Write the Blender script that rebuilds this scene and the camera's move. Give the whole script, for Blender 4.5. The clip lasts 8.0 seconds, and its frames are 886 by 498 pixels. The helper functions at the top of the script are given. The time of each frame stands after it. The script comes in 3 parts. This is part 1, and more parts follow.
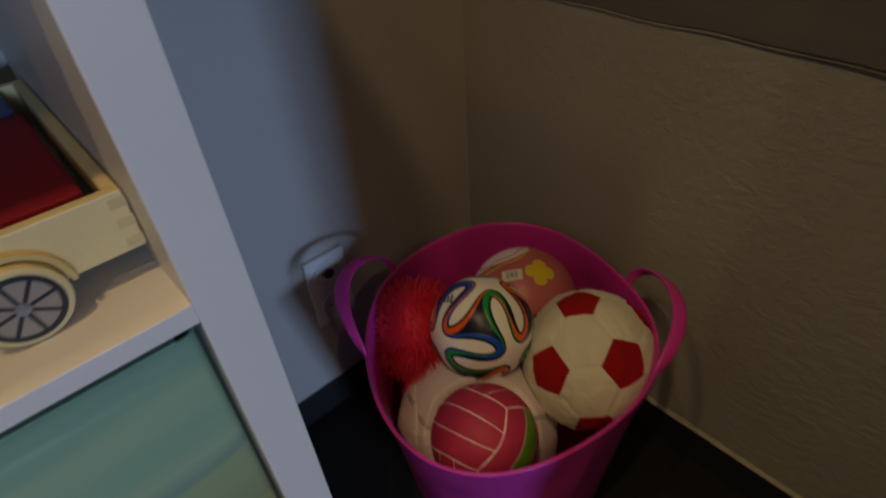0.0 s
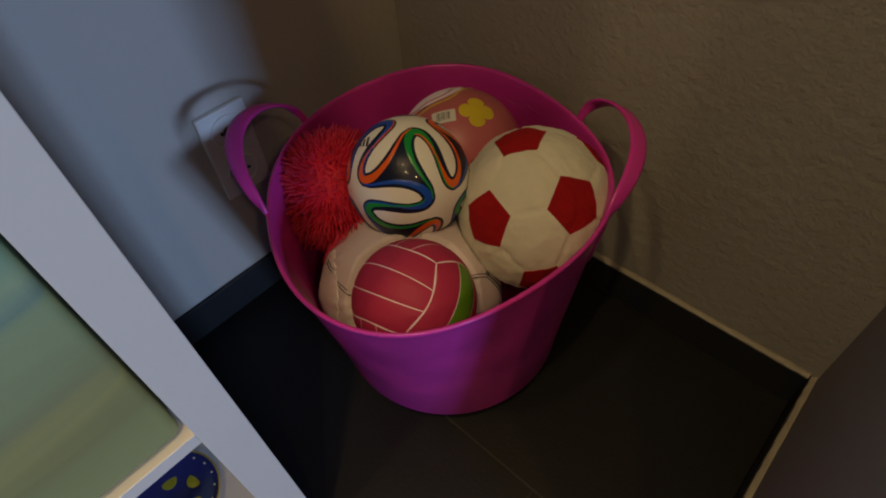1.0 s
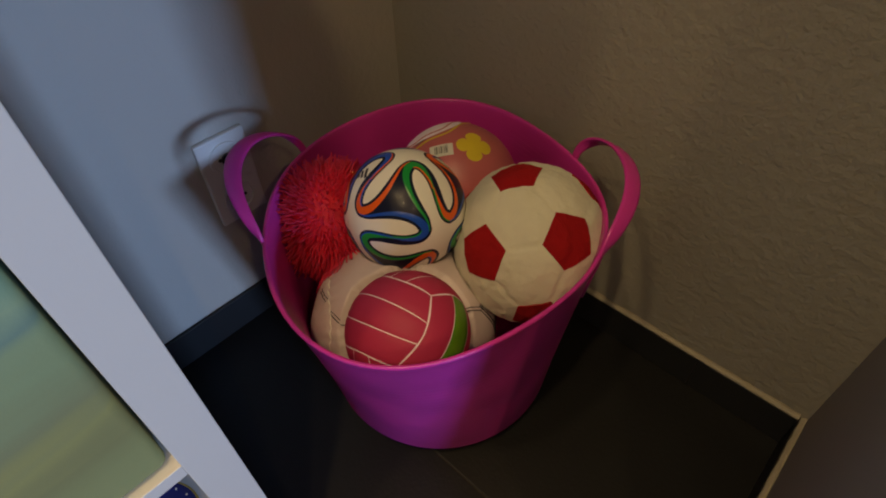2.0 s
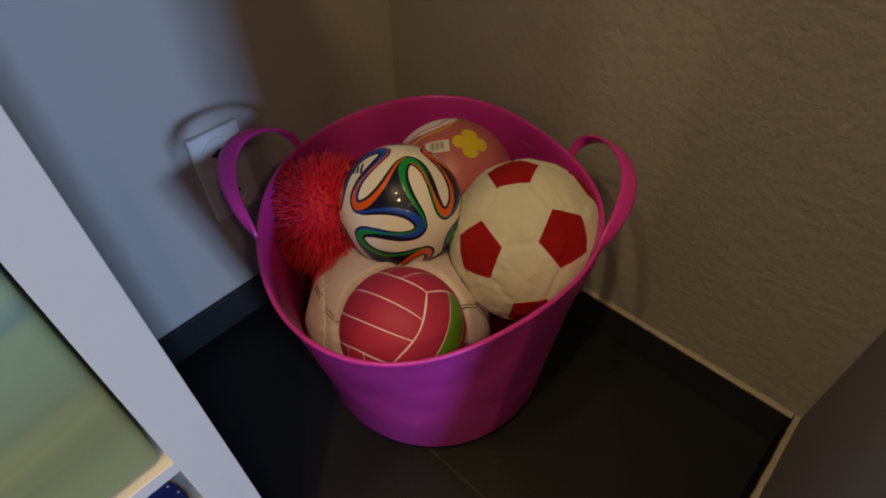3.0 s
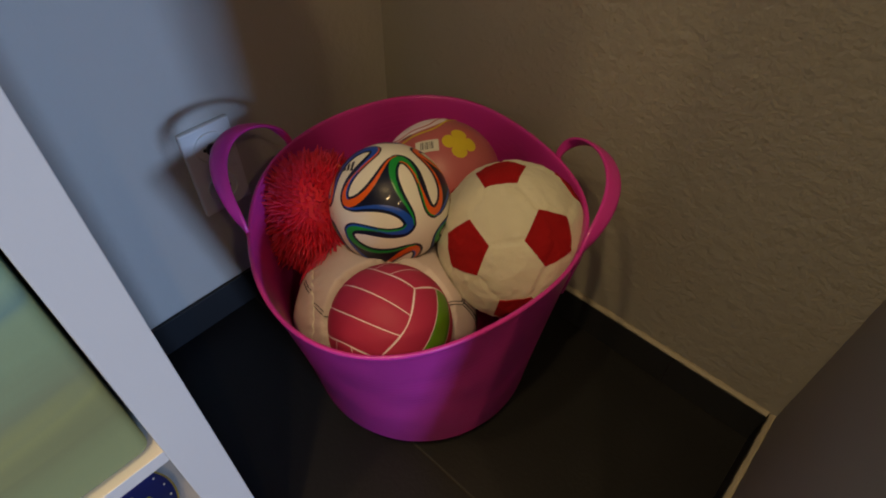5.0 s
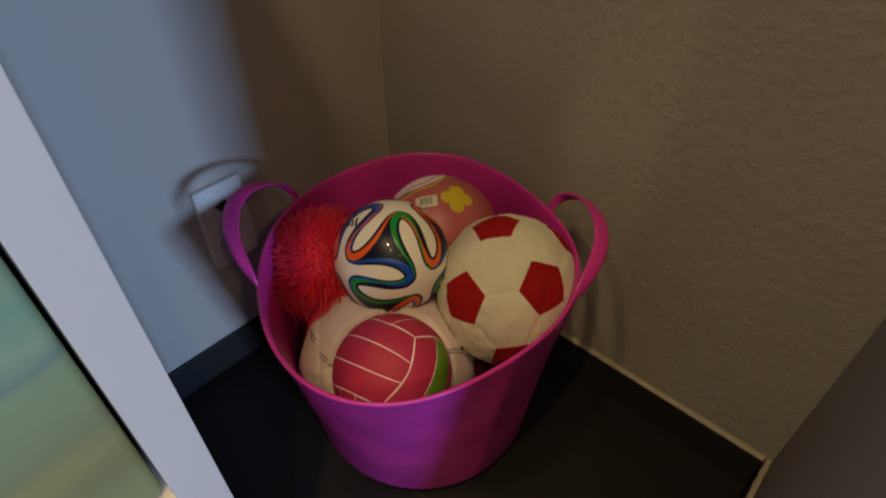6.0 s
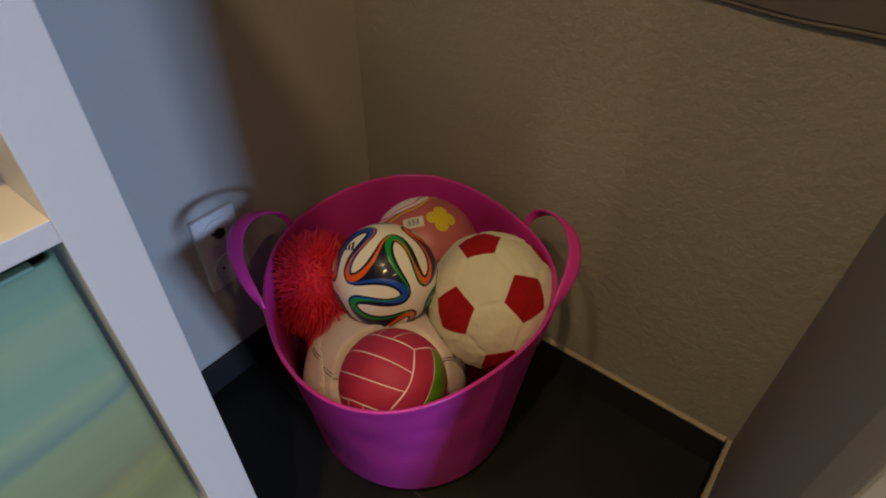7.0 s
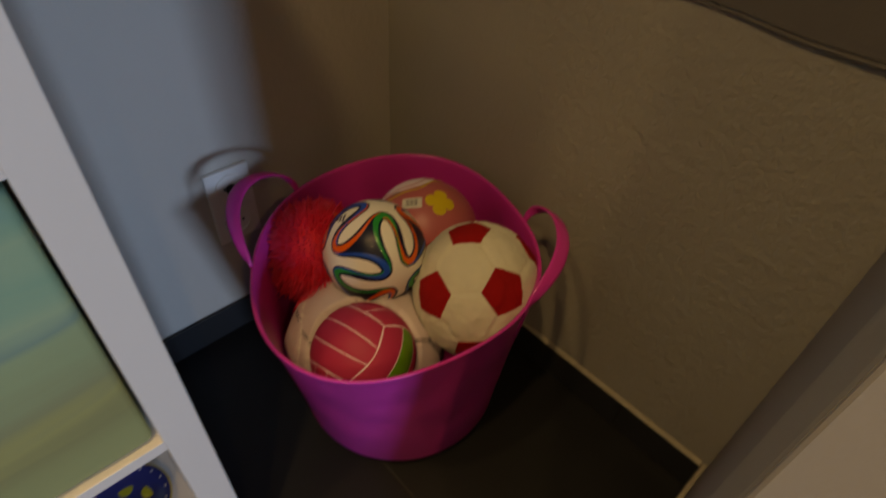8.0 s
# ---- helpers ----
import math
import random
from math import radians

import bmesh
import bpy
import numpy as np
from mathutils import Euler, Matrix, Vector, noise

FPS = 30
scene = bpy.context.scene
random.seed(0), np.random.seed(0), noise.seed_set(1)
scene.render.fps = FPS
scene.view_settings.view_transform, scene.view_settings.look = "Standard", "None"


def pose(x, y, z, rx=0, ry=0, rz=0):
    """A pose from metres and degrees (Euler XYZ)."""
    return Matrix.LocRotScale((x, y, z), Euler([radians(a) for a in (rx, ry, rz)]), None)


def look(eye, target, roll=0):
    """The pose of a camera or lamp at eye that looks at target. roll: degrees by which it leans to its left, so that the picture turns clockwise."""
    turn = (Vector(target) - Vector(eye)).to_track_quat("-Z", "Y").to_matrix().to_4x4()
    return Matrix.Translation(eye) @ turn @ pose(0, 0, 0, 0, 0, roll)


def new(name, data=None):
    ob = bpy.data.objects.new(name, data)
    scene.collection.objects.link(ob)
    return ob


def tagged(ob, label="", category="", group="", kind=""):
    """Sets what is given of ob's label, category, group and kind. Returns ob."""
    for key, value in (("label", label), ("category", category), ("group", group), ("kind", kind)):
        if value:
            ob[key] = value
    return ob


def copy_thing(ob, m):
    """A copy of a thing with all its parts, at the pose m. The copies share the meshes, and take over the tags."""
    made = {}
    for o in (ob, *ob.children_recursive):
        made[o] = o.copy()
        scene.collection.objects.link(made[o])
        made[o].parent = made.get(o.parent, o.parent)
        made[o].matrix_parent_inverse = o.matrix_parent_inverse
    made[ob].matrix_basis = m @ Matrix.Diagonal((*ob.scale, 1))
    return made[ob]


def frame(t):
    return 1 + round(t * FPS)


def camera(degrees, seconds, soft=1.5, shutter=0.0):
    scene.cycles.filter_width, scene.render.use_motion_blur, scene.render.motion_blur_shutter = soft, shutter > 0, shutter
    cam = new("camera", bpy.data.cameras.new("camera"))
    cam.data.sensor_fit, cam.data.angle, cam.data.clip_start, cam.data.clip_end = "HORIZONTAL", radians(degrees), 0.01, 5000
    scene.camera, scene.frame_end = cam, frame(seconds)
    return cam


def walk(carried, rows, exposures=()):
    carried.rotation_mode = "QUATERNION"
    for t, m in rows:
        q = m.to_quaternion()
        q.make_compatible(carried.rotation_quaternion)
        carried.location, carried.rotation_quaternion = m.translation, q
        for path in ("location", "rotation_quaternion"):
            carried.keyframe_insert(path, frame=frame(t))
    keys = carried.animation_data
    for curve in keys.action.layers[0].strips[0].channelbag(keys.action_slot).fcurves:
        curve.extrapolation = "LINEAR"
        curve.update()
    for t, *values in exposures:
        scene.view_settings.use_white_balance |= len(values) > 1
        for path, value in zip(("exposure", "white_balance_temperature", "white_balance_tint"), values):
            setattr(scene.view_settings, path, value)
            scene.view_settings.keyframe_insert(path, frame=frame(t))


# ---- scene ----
cam = camera(76.3, 8.0, soft=1.9, shutter=0.6)
PATH = [
    (0, (0.723, -0.681, 0.981), (-0.477, 0.308, -0.277), -4.7),
    (0.2, (0.703, -0.667, 0.958), (-0.522, 0.349, -0.254), -6.0),
    (0.5, (0.692, -0.636, 0.923), (-0.487, 0.371, -0.34), -7.0),
    (0.7, (0.718, -0.622, 0.903), (-0.361, 0.327, -0.489), -6.5),
    (0.8, (0.731, -0.61, 0.89), (-0.306, 0.244, -0.591), -8.1),
    (1, (0.719, -0.62, 0.835), (-0.23, 0.283, -0.677), -4.9),
    (1.5, (0.724, -0.618, 0.839), (-0.225, 0.307, -0.659), -3.7),
    (2, (0.714, -0.623, 0.84), (-0.259, 0.361, -0.604), -2.1),
    (3.5, (0.712, -0.625, 0.834), (-0.229, 0.379, -0.617), -0.5),
    (4, (0.715, -0.627, 0.84), (-0.215, 0.381, -0.616), 0.0),
    (5.5, (0.725, -0.637, 0.846), (-0.208, 0.425, -0.568), 2.0),
    (6, (0.737, -0.646, 0.875), (-0.268, 0.457, -0.457), 0.3),
    (6.5, (0.732, -0.671, 0.898), (-0.226, 0.496, -0.414), 1.8),
    (7, (0.737, -0.697, 0.936), (-0.178, 0.493, -0.386), 0.9),
    (7.5, (0.76, -0.706, 0.955), (-0.126, 0.457, -0.41), 2.0),
    (7.8, (0.789, -0.661, 0.955), (-0.159, 0.362, -0.478), 3.7),
    (8, (0.803, -0.641, 0.949), (-0.208, 0.397, -0.429), 4.1),
]
walk(cam, [(t, look(eye, target, roll)) for t, eye, target, roll in PATH],
     [(0.0, -0.75, 6500, 10), (0.5, -0.8, 6500, 10), (0.9, -0.48, 6500, 10), (1.5, -0.2, 6500, 10), (2.2, -0.05, 6500, 10),
      (3.5, 0.0, 6500, 10), (7.7, 0.0, 6500, 10), (8.0, -0.28, 7900, 10)])


# ---- world and light ----
world = bpy.data.worlds.new("world")
scene.world = world
world.use_nodes = True
sky = world.node_tree.nodes.new("ShaderNodeTexSky")
sky.sky_type = "NISHITA"
sky.sun_disc = False
sky.sun_elevation, sky.sun_rotation = radians(12), radians(80)
world.node_tree.nodes["Background"].inputs["Strength"].default_value = 0.08
world.node_tree.links.new(sky.outputs[0], world.node_tree.nodes["Background"].inputs["Color"])

ROOM_X, ROOM_Y, ROOM_Z = 6.0, -2.8, 2.5
WARM, COOL = (1.0, 0.69, 0.32), (0.395, 0.595, 1.0)
# The last, strongest lamp is an added fill for wall and tub, source unseen.
LAMPS = [((0.46, -1.24), 26.0), ((0.80, -1.06), 55.0), ((1.50, -1.42), 42.0), ((2.6, -1.2), 170.0)]
WINDOW = (-1.58, -0.90, 1.18, 1.68)
MULLION = 0.05
WINDOW_POWER = 32.5


def lamp(name, kind, m, energy, colour, size):
    data = bpy.data.lights.new(name, kind)
    data.energy, data.color = energy, colour
    if kind == "AREA":
        data.shape, data.size, data.size_y = "RECTANGLE", size[0], size[1]
        data.spread = radians(80)  # beam narrowed to keep blue bounce out of the shaded walls
    else:
        data.shadow_soft_size, data.spot_size, data.spot_blend = size, radians(116), 1.0
    ob = new(name, data)
    ob.matrix_world = m
    return ob


wz, pane_w = (WINDOW[2] + WINDOW[3]) / 2, (WINDOW[1] - WINDOW[0] - MULLION) / 2
PANES = (WINDOW[0], WINDOW[1] - pane_w)
for y0 in PANES:
    wy = y0 + pane_w / 2
    lamp("window_daylight", "AREA", look((ROOM_X - 0.02, wy, wz), (0, wy + 0.85, wz - 1.1)), WINDOW_POWER / 2, COOL,
         (pane_w, WINDOW[3] - WINDOW[2]))
for (lx, ly), power in LAMPS:
    lamp("spot_and_fill", "SPOT", pose(lx, ly, ROOM_Z - 0.05), power, WARM, 0.035)


# ---- materials ----
def material(name, colour, rough=0.5, var=0.12, scale=25.0, bump=0.1, fine=350.0, coarse=0.0, coat=0.0, sheen=0.0,
             specular=0.5, pieces=0.0, depth=0.002):
    m = bpy.data.materials.new(name)
    m.use_nodes = True
    n, k = m.node_tree.nodes, m.node_tree.links
    p = n["Principled BSDF"]
    at = n.new("ShaderNodeTexCoord")
    big, small = n.new("ShaderNodeTexNoise"), n.new("ShaderNodeTexNoise")
    big.inputs["Scale"].default_value, big.inputs["Detail"].default_value = scale, 6
    small.inputs["Scale"].default_value, small.inputs["Detail"].default_value = fine, 4
    for t in (big, small):
        k.new(at.outputs["Object"], t.inputs["Vector"])
    mix = n.new("ShaderNodeMix")
    mix.data_type = "RGBA"
    mix.inputs[6].default_value = (*[c * (1 - var) for c in colour], 1)
    mix.inputs[7].default_value = (*[min(1, c * (1 + var)) for c in colour], 1)
    k.new(big.outputs["Fac"], mix.inputs[0])
    out = mix.outputs[2]
    if pieces:
        info, hsv, mul = n.new("ShaderNodeObjectInfo"), n.new("ShaderNodeHueSaturation"), n.new("ShaderNodeMapRange")
        mul.inputs[3].default_value, mul.inputs[4].default_value = 1 - pieces, 1 + pieces
        k.new(info.outputs["Random"], mul.inputs[0])
        k.new(mul.outputs[0], hsv.inputs["Value"])
        k.new(out, hsv.inputs["Color"])
        out = hsv.outputs[0]
    k.new(out, p.inputs["Base Color"])
    span = n.new("ShaderNodeMapRange")
    span.inputs[3].default_value, span.inputs[4].default_value = max(0.03, rough - 0.08), min(1, rough + 0.08)
    k.new(big.outputs["Fac"], span.inputs[0])
    k.new(span.outputs[0], p.inputs["Roughness"])
    b = n.new("ShaderNodeBump")
    b.inputs["Strength"].default_value, b.inputs["Distance"].default_value = bump, depth
    height = small.outputs["Fac"]
    if coarse:
        lumps, add = n.new("ShaderNodeTexNoise"), n.new("ShaderNodeMath")
        lumps.inputs["Scale"].default_value, lumps.inputs["Detail"].default_value = coarse, 3
        k.new(at.outputs["Object"], lumps.inputs["Vector"])
        add.operation = "MULTIPLY_ADD"
        add.inputs[1].default_value = 2.5
        k.new(lumps.outputs["Fac"], add.inputs[0])
        k.new(small.outputs["Fac"], add.inputs[2])
        height = add.outputs[0]
    k.new(height, b.inputs["Height"])
    k.new(b.outputs[0], p.inputs["Normal"])
    p.inputs["Coat Weight"].default_value = coat
    p.inputs["Coat Roughness"].default_value = 0.04
    p.inputs["Sheen Weight"].default_value = sheen
    p.inputs["Specular IOR Level"].default_value = specular
    return m


PLASTER = material("plaster", (0.34, 0.325, 0.277), 0.85, 0.09, 5, 0.38, 230, coarse=70, depth=0.003)
# Colour lightened beyond PLASTER to brighten the shaded stretch of the west wall.
LIFTED_PLASTER = material("lifted_plaster", (0.50, 0.48, 0.435), 0.85, 0.06, 3, 0.25, 260, coarse=80, depth=0.002)
# Colour of the unseen far walls, set pale to throw more light back.
BOUNCE_WHITE = material("bounce_white", (0.66, 0.61, 0.53), 0.85, 0.05, 3, 0.2, 200)
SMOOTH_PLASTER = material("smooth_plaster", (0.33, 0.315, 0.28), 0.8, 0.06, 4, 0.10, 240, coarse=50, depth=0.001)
CEILING = material("ceiling_paint", (0.75, 0.72, 0.68), 0.9, 0.03, 3, 0.2, 120)
TILE = material("floor_tile", (0.0088, 0.0092, 0.0104), 0.52, 0.3, 6, 0.2, 160, pieces=0.08, specular=0.3)
GROUT = material("grout", (0.026, 0.024, 0.022), 0.9, 0.2, 30, 0.3, 300)
SKIRT = material("skirting_tile", (0.018, 0.0195, 0.022), 0.42, 0.25, 8, 0.2, 220, pieces=0.1)
CAULK = material("caulk", (0.37, 0.335, 0.26), 0.7, 0.2, 40, 0.4, 200)
LACQUER = material("white_lacquer", (0.72, 0.695, 0.655), 0.38, 0.03, 8, 0.06, 300)
TRIM = material("trim_paint", (0.45, 0.42, 0.38), 0.6, 0.05, 8, 0.12, 200)
TUB = material("tub_plastic", (0.60, 0.038, 0.345), 0.34, 0.08, 14, 0.12, 260, specular=0.5)
OUTLET = material("outlet_plastic", (0.72, 0.72, 0.70), 0.3, 0.03, 20, 0.04, 200)
BLACK = material("black_plastic", (0.02, 0.02, 0.022), 0.4, 0.1, 20, 0.05, 200)
STEEL = material("steel", (0.5, 0.5, 0.5), 0.3, 0.05, 20, 0.05, 200)
STEEL.node_tree.nodes["Principled BSDF"].inputs["Metallic"].default_value = 1.0
PEACH = material("peach_rubber", (0.66, 0.30, 0.16), 0.5, 0.12, 20, 0.1, 400)
RUBBER = material("spiky_rubber", (0.70, 0.016, 0.055), 0.6, 0.15, 60, 0.05, 300, specular=0.3)
BALL_WHITE = material("ball_white", (0.95, 0.93, 0.86), 0.3, 0.03, 30, 0.08, 700, coat=0.15)
NAVY = material("ball_navy", (0.007, 0.011, 0.042), 0.35, 0.15, 40, 0.05, 500, coat=0.2, specular=0.25)
ORANGE = material("ball_orange", (0.88, 0.135, 0.008), 0.3, 0.08, 40, 0.1, 500, coat=0.2)
GREEN = material("ball_green", (0.012, 0.34, 0.06), 0.3, 0.08, 40, 0.1, 500, coat=0.2)
BLUE = material("ball_blue", (0.012, 0.09, 0.60), 0.3, 0.08, 40, 0.1, 500, coat=0.2)
PLUSH = material("cream_plush", (0.64, 0.615, 0.49), 0.95, 0.10, 30, 0.26, 520, coarse=110, sheen=0.25)
FELT = material("red_felt", (0.30, 0.007, 0.010), 0.95, 0.15, 60, 0.4, 600, specular=0.2)
VINYL = material("pink_vinyl", (0.45, 0.032, 0.10), 0.58, 0.08, 20, 0.12, 500, specular=0.35)
VINYL_GREEN = material("green_vinyl", (0.11, 0.28, 0.012), 0.36, 0.25, 50, 0.12, 500)
VINYL_WHITE = material("white_line_vinyl", (0.93, 0.80, 0.92), 0.45, 0.1, 50, 0.1, 500)
CREAM = material("cream_leatherette", (0.62, 0.53, 0.54), 0.5, 0.06, 14, 0.25, 380, coarse=40)
STITCH = material("dark_print", (0.03, 0.03, 0.04), 0.6, 0.2, 40, 0.1, 300)
SALMON = material("salmon_vinyl", (0.52, 0.135, 0.145), 0.4, 0.16, 18, 0.1, 400)
YELLOW = material("yellow_print", (0.72, 0.55, 0.03), 0.45, 0.12, 40, 0.1, 400)
PAPER = material("sticker_paper", (0.72, 0.70, 0.62), 0.6, 0.05, 60, 0.05, 400)
PINE = material("pine_wood", (0.70, 0.56, 0.26), 0.5, 0.15, 18, 0.2, 300)
END_GRAIN = material("pine_end_grain", (0.56, 0.43, 0.19), 0.6, 0.15, 40, 0.2, 400)
OCHRE = material("ochre_wood", (0.62, 0.45, 0.15), 0.5, 0.12, 25, 0.15, 300)
RED_PAINT = material("red_paint", (0.22, 0.006, 0.008), 0.7, 0.12, 25, 0.1, 300, specular=0.2)
BLUE_PAINT = material("blue_paint", (0.012, 0.03, 0.16), 0.45, 0.12, 25, 0.1, 300)
WHEEL_WOOD = material("wheel_face", (0.30, 0.25, 0.19), 0.55, 0.12, 25, 0.1, 300)
GLAZE = material("blue_glaze", (0.012, 0.02, 0.16), 0.18, 0.2, 30, 0.05, 200, coat=0.5)
GLAZE_LIME = material("lime_glaze", (0.38, 0.40, 0.03), 0.25, 0.25, 60, 0.05, 200, coat=0.3)
GLAZE_GOLD = material("gold_glaze", (0.42, 0.34, 0.06), 0.3, 0.2, 60, 0.05, 200)
CLOTH = material("taupe_cloth", (0.145, 0.135, 0.125), 0.95, 0.12, 10, 0.4, 500, coarse=25)


def printed_canvas():
    """Cloth with a soft seascape: teal above, olive and sand below, pale streaks across."""
    m = material("printed_canvas", (0.3, 0.4, 0.3), 0.75, 0.1, 20, 0.12, 420, coarse=9, depth=0.002)
    n, k = m.node_tree.nodes, m.node_tree.links
    p = n["Principled BSDF"]
    at, split, wob = n.new("ShaderNodeTexCoord"), n.new("ShaderNodeSeparateXYZ"), n.new("ShaderNodeTexNoise")
    stretch = n.new("ShaderNodeMapping")
    stretch.inputs["Rotation"].default_value = (radians(-2), 0, 0)
    stretch.inputs["Scale"].default_value = (1, 2.2, 15)
    k.new(at.outputs["Object"], stretch.inputs["Vector"])
    k.new(stretch.outputs[0], wob.inputs["Vector"])
    wob.inputs["Scale"].default_value, wob.inputs["Detail"].default_value, wob.inputs["Distortion"].default_value = 1.0, 3, 0.6
    k.new(at.outputs["Object"], split.inputs[0])
    grade, ramp = n.new("ShaderNodeMapRange"), n.new("ShaderNodeValToRGB")
    grade.inputs[1].default_value, grade.inputs[2].default_value = 0.0, 0.32
    k.new(split.outputs["Z"], grade.inputs[0])
    add = n.new("ShaderNodeMath")
    add.operation = "MULTIPLY_ADD"
    add.inputs[1].default_value = 0.34
    k.new(wob.outputs["Fac"], add.inputs[0])
    k.new(grade.outputs[0], add.inputs[2])
    less = n.new("ShaderNodeMath")
    less.operation = "SUBTRACT"
    less.inputs[1].default_value = 0.17
    k.new(add.outputs[0], less.inputs[0])
    k.new(less.outputs[0], ramp.inputs[0])
    el = ramp.color_ramp.elements
    el[0].position, el[0].color = 0.0, (0.306, 0.334, 0.143, 1)
    el[1].position, el[1].color = 1.0, (0.205, 0.365, 0.272, 1)
    for pos, col in ((0.14, (0.284, 0.307, 0.129, 1)), (0.23, (0.250, 0.254, 0.106, 1)), (0.31, (0.324, 0.320, 0.118, 1)), (0.37, (0.250, 0.271, 0.134, 1)),
                     (0.5, (0.277, 0.349, 0.181, 1)), (0.6, (0.284, 0.367, 0.198, 1)), (0.635, (0.193, 0.295, 0.226, 1)), (0.69, (0.312, 0.424, 0.259, 1)),
                     (0.78, (0.230, 0.385, 0.259, 1)), (0.87, (0.290, 0.420, 0.268, 1)), (0.92, (0.215, 0.370, 0.254, 1))):
        e = el.new(pos)
        e.color = col
    k.new(ramp.outputs[0], p.inputs["Base Color"])
    return m


CANVAS = printed_canvas()


def stretch_marks(m):
    """Fine uneven creases round the tub's wall."""
    n, k = m.node_tree.nodes, m.node_tree.links
    at, wave, turn = n.new("ShaderNodeTexCoord"), n.new("ShaderNodeTexWave"), n.new("ShaderNodeMapping")
    wave.wave_type, wave.bands_direction, wave.wave_profile = "BANDS", "Z", "SAW"
    wave.inputs["Scale"].default_value, wave.inputs["Distortion"].default_value = 34.0, 1.8
    wave.inputs["Detail"].default_value, wave.inputs["Detail Scale"].default_value = 3.0, 0.25
    where, ramp = n.new("ShaderNodeTexNoise"), n.new("ShaderNodeMapRange")
    where.inputs["Scale"].default_value = 9.0
    ramp.inputs[1].default_value, ramp.inputs[2].default_value, ramp.inputs[4].default_value = 0.40, 0.60, 0.9
    b = n.new("ShaderNodeBump")
    b.inputs["Distance"].default_value = 0.0015
    k.new(at.outputs["Object"], wave.inputs["Vector"])
    k.new(at.outputs["Object"], where.inputs["Vector"])
    k.new(where.outputs["Fac"], ramp.inputs[0])
    k.new(ramp.outputs[0], b.inputs["Strength"])
    k.new(wave.outputs["Fac"], b.inputs["Height"])
    first = n["Principled BSDF"].inputs["Normal"].links[0].from_node
    k.new(first.outputs[0], b.inputs["Normal"])
    k.new(b.outputs[0], n["Principled BSDF"].inputs["Normal"])


stretch_marks(TUB)
soft = RUBBER.node_tree.nodes["Principled BSDF"]
soft.inputs["Subsurface Weight"].default_value = 0.8
soft.inputs["Subsurface Radius"].default_value = (1.0, 0.25, 0.25)
soft.inputs["Subsurface Scale"].default_value = 0.014


def glow(name, colour, strength):
    m = bpy.data.materials.new(name)
    m.use_nodes = True
    p = m.node_tree.nodes["Principled BSDF"]
    p.inputs["Emission Color"].default_value, p.inputs["Emission Strength"].default_value = (*colour, 1), strength
    return m


def glass():
    m = bpy.data.materials.new("window_glass")
    m.use_nodes = True
    p = m.node_tree.nodes["Principled BSDF"]
    p.inputs["Transmission Weight"].default_value, p.inputs["Roughness"].default_value = 1.0, 0.02
    return m


# ---- mesh helpers ----
def thing(name, at, label, category, group="", rot=None):
    ob = new(name)
    ob.empty_display_size = 0.05
    ob.matrix_world = Matrix.LocRotScale(at, rot, None)
    return tagged(ob, label, category, group)


def part(name, bm, mat, parent=None, label="", smooth=False):
    me = bpy.data.meshes.new(name)
    bmesh.ops.recalc_face_normals(bm, faces=bm.faces)
    bm.to_mesh(me)
    bm.free()
    me.materials.append(mat)
    if smooth:
        me.shade_smooth()
    ob = new(name, me)
    ob.parent = parent
    return tagged(ob, label)


def structure(name, bm, mat, label, parent=None):
    return tagged(part(name, bm, mat, parent), label, kind="structure")


def box(lo, hi, bevel=0.0, bm=None, segments=2):
    bm = bm or bmesh.new()
    made = bmesh.ops.create_cube(bm, size=1.0)["verts"]
    for v in made:
        v.co = Vector([lo[i] + (v.co[i] + 0.5) * (hi[i] - lo[i]) for i in range(3)])
    if bevel:
        edges = list({e for v in made for e in v.link_edges})
        bmesh.ops.bevel(bm, geom=edges, offset=bevel, segments=segments, affect="EDGES", profile=0.6)
    return bm


def disc(radius, z0, z1, bm=None, sides=48, bevel=0.0, m=None):
    bm = bm or bmesh.new()
    r = bmesh.ops.create_cone(bm, cap_ends=True, segments=sides, radius1=radius, radius2=radius, depth=z1 - z0)["verts"]
    bmesh.ops.translate(bm, verts=r, vec=(0, 0, (z0 + z1) / 2))
    if bevel:
        edges = [e for e in {e for v in r for e in v.link_edges} if any(len(f.verts) > 4 for f in e.link_faces)]
        r = list({v for f in bmesh.ops.bevel(bm, geom=edges, offset=bevel, segments=2, affect="EDGES")["faces"] for v in f.verts} | {v for v in bm.verts if v in r and v.is_valid})
    if m is not None:
        bmesh.ops.transform(bm, matrix=m, verts=bm.verts)
    return bm


def grid_mesh(rows, closed=False, bm=None):
    """Quads between rows of points; closed: each row is a ring."""
    bm = bm or bmesh.new()
    vs = [[bm.verts.new(p) for p in row] for row in rows]
    n = len(vs[0])
    for a, b in zip(vs, vs[1:]):
        for i in range(n if closed else n - 1):
            bm.faces.new((a[i], a[(i + 1) % n], b[(i + 1) % n], b[i]))
    return bm


def cap(bm, row):
    bm.verts.ensure_lookup_table()
    bm.faces.new([bm.verts[i] for i in row])


def sphere(radius, fine=5, shape=None):
    bm = bmesh.new()
    bmesh.ops.create_icosphere(bm, subdivisions=fine, radius=radius)
    if shape:
        for v in bm.verts:
            v.co = shape(v.co)
    return bm


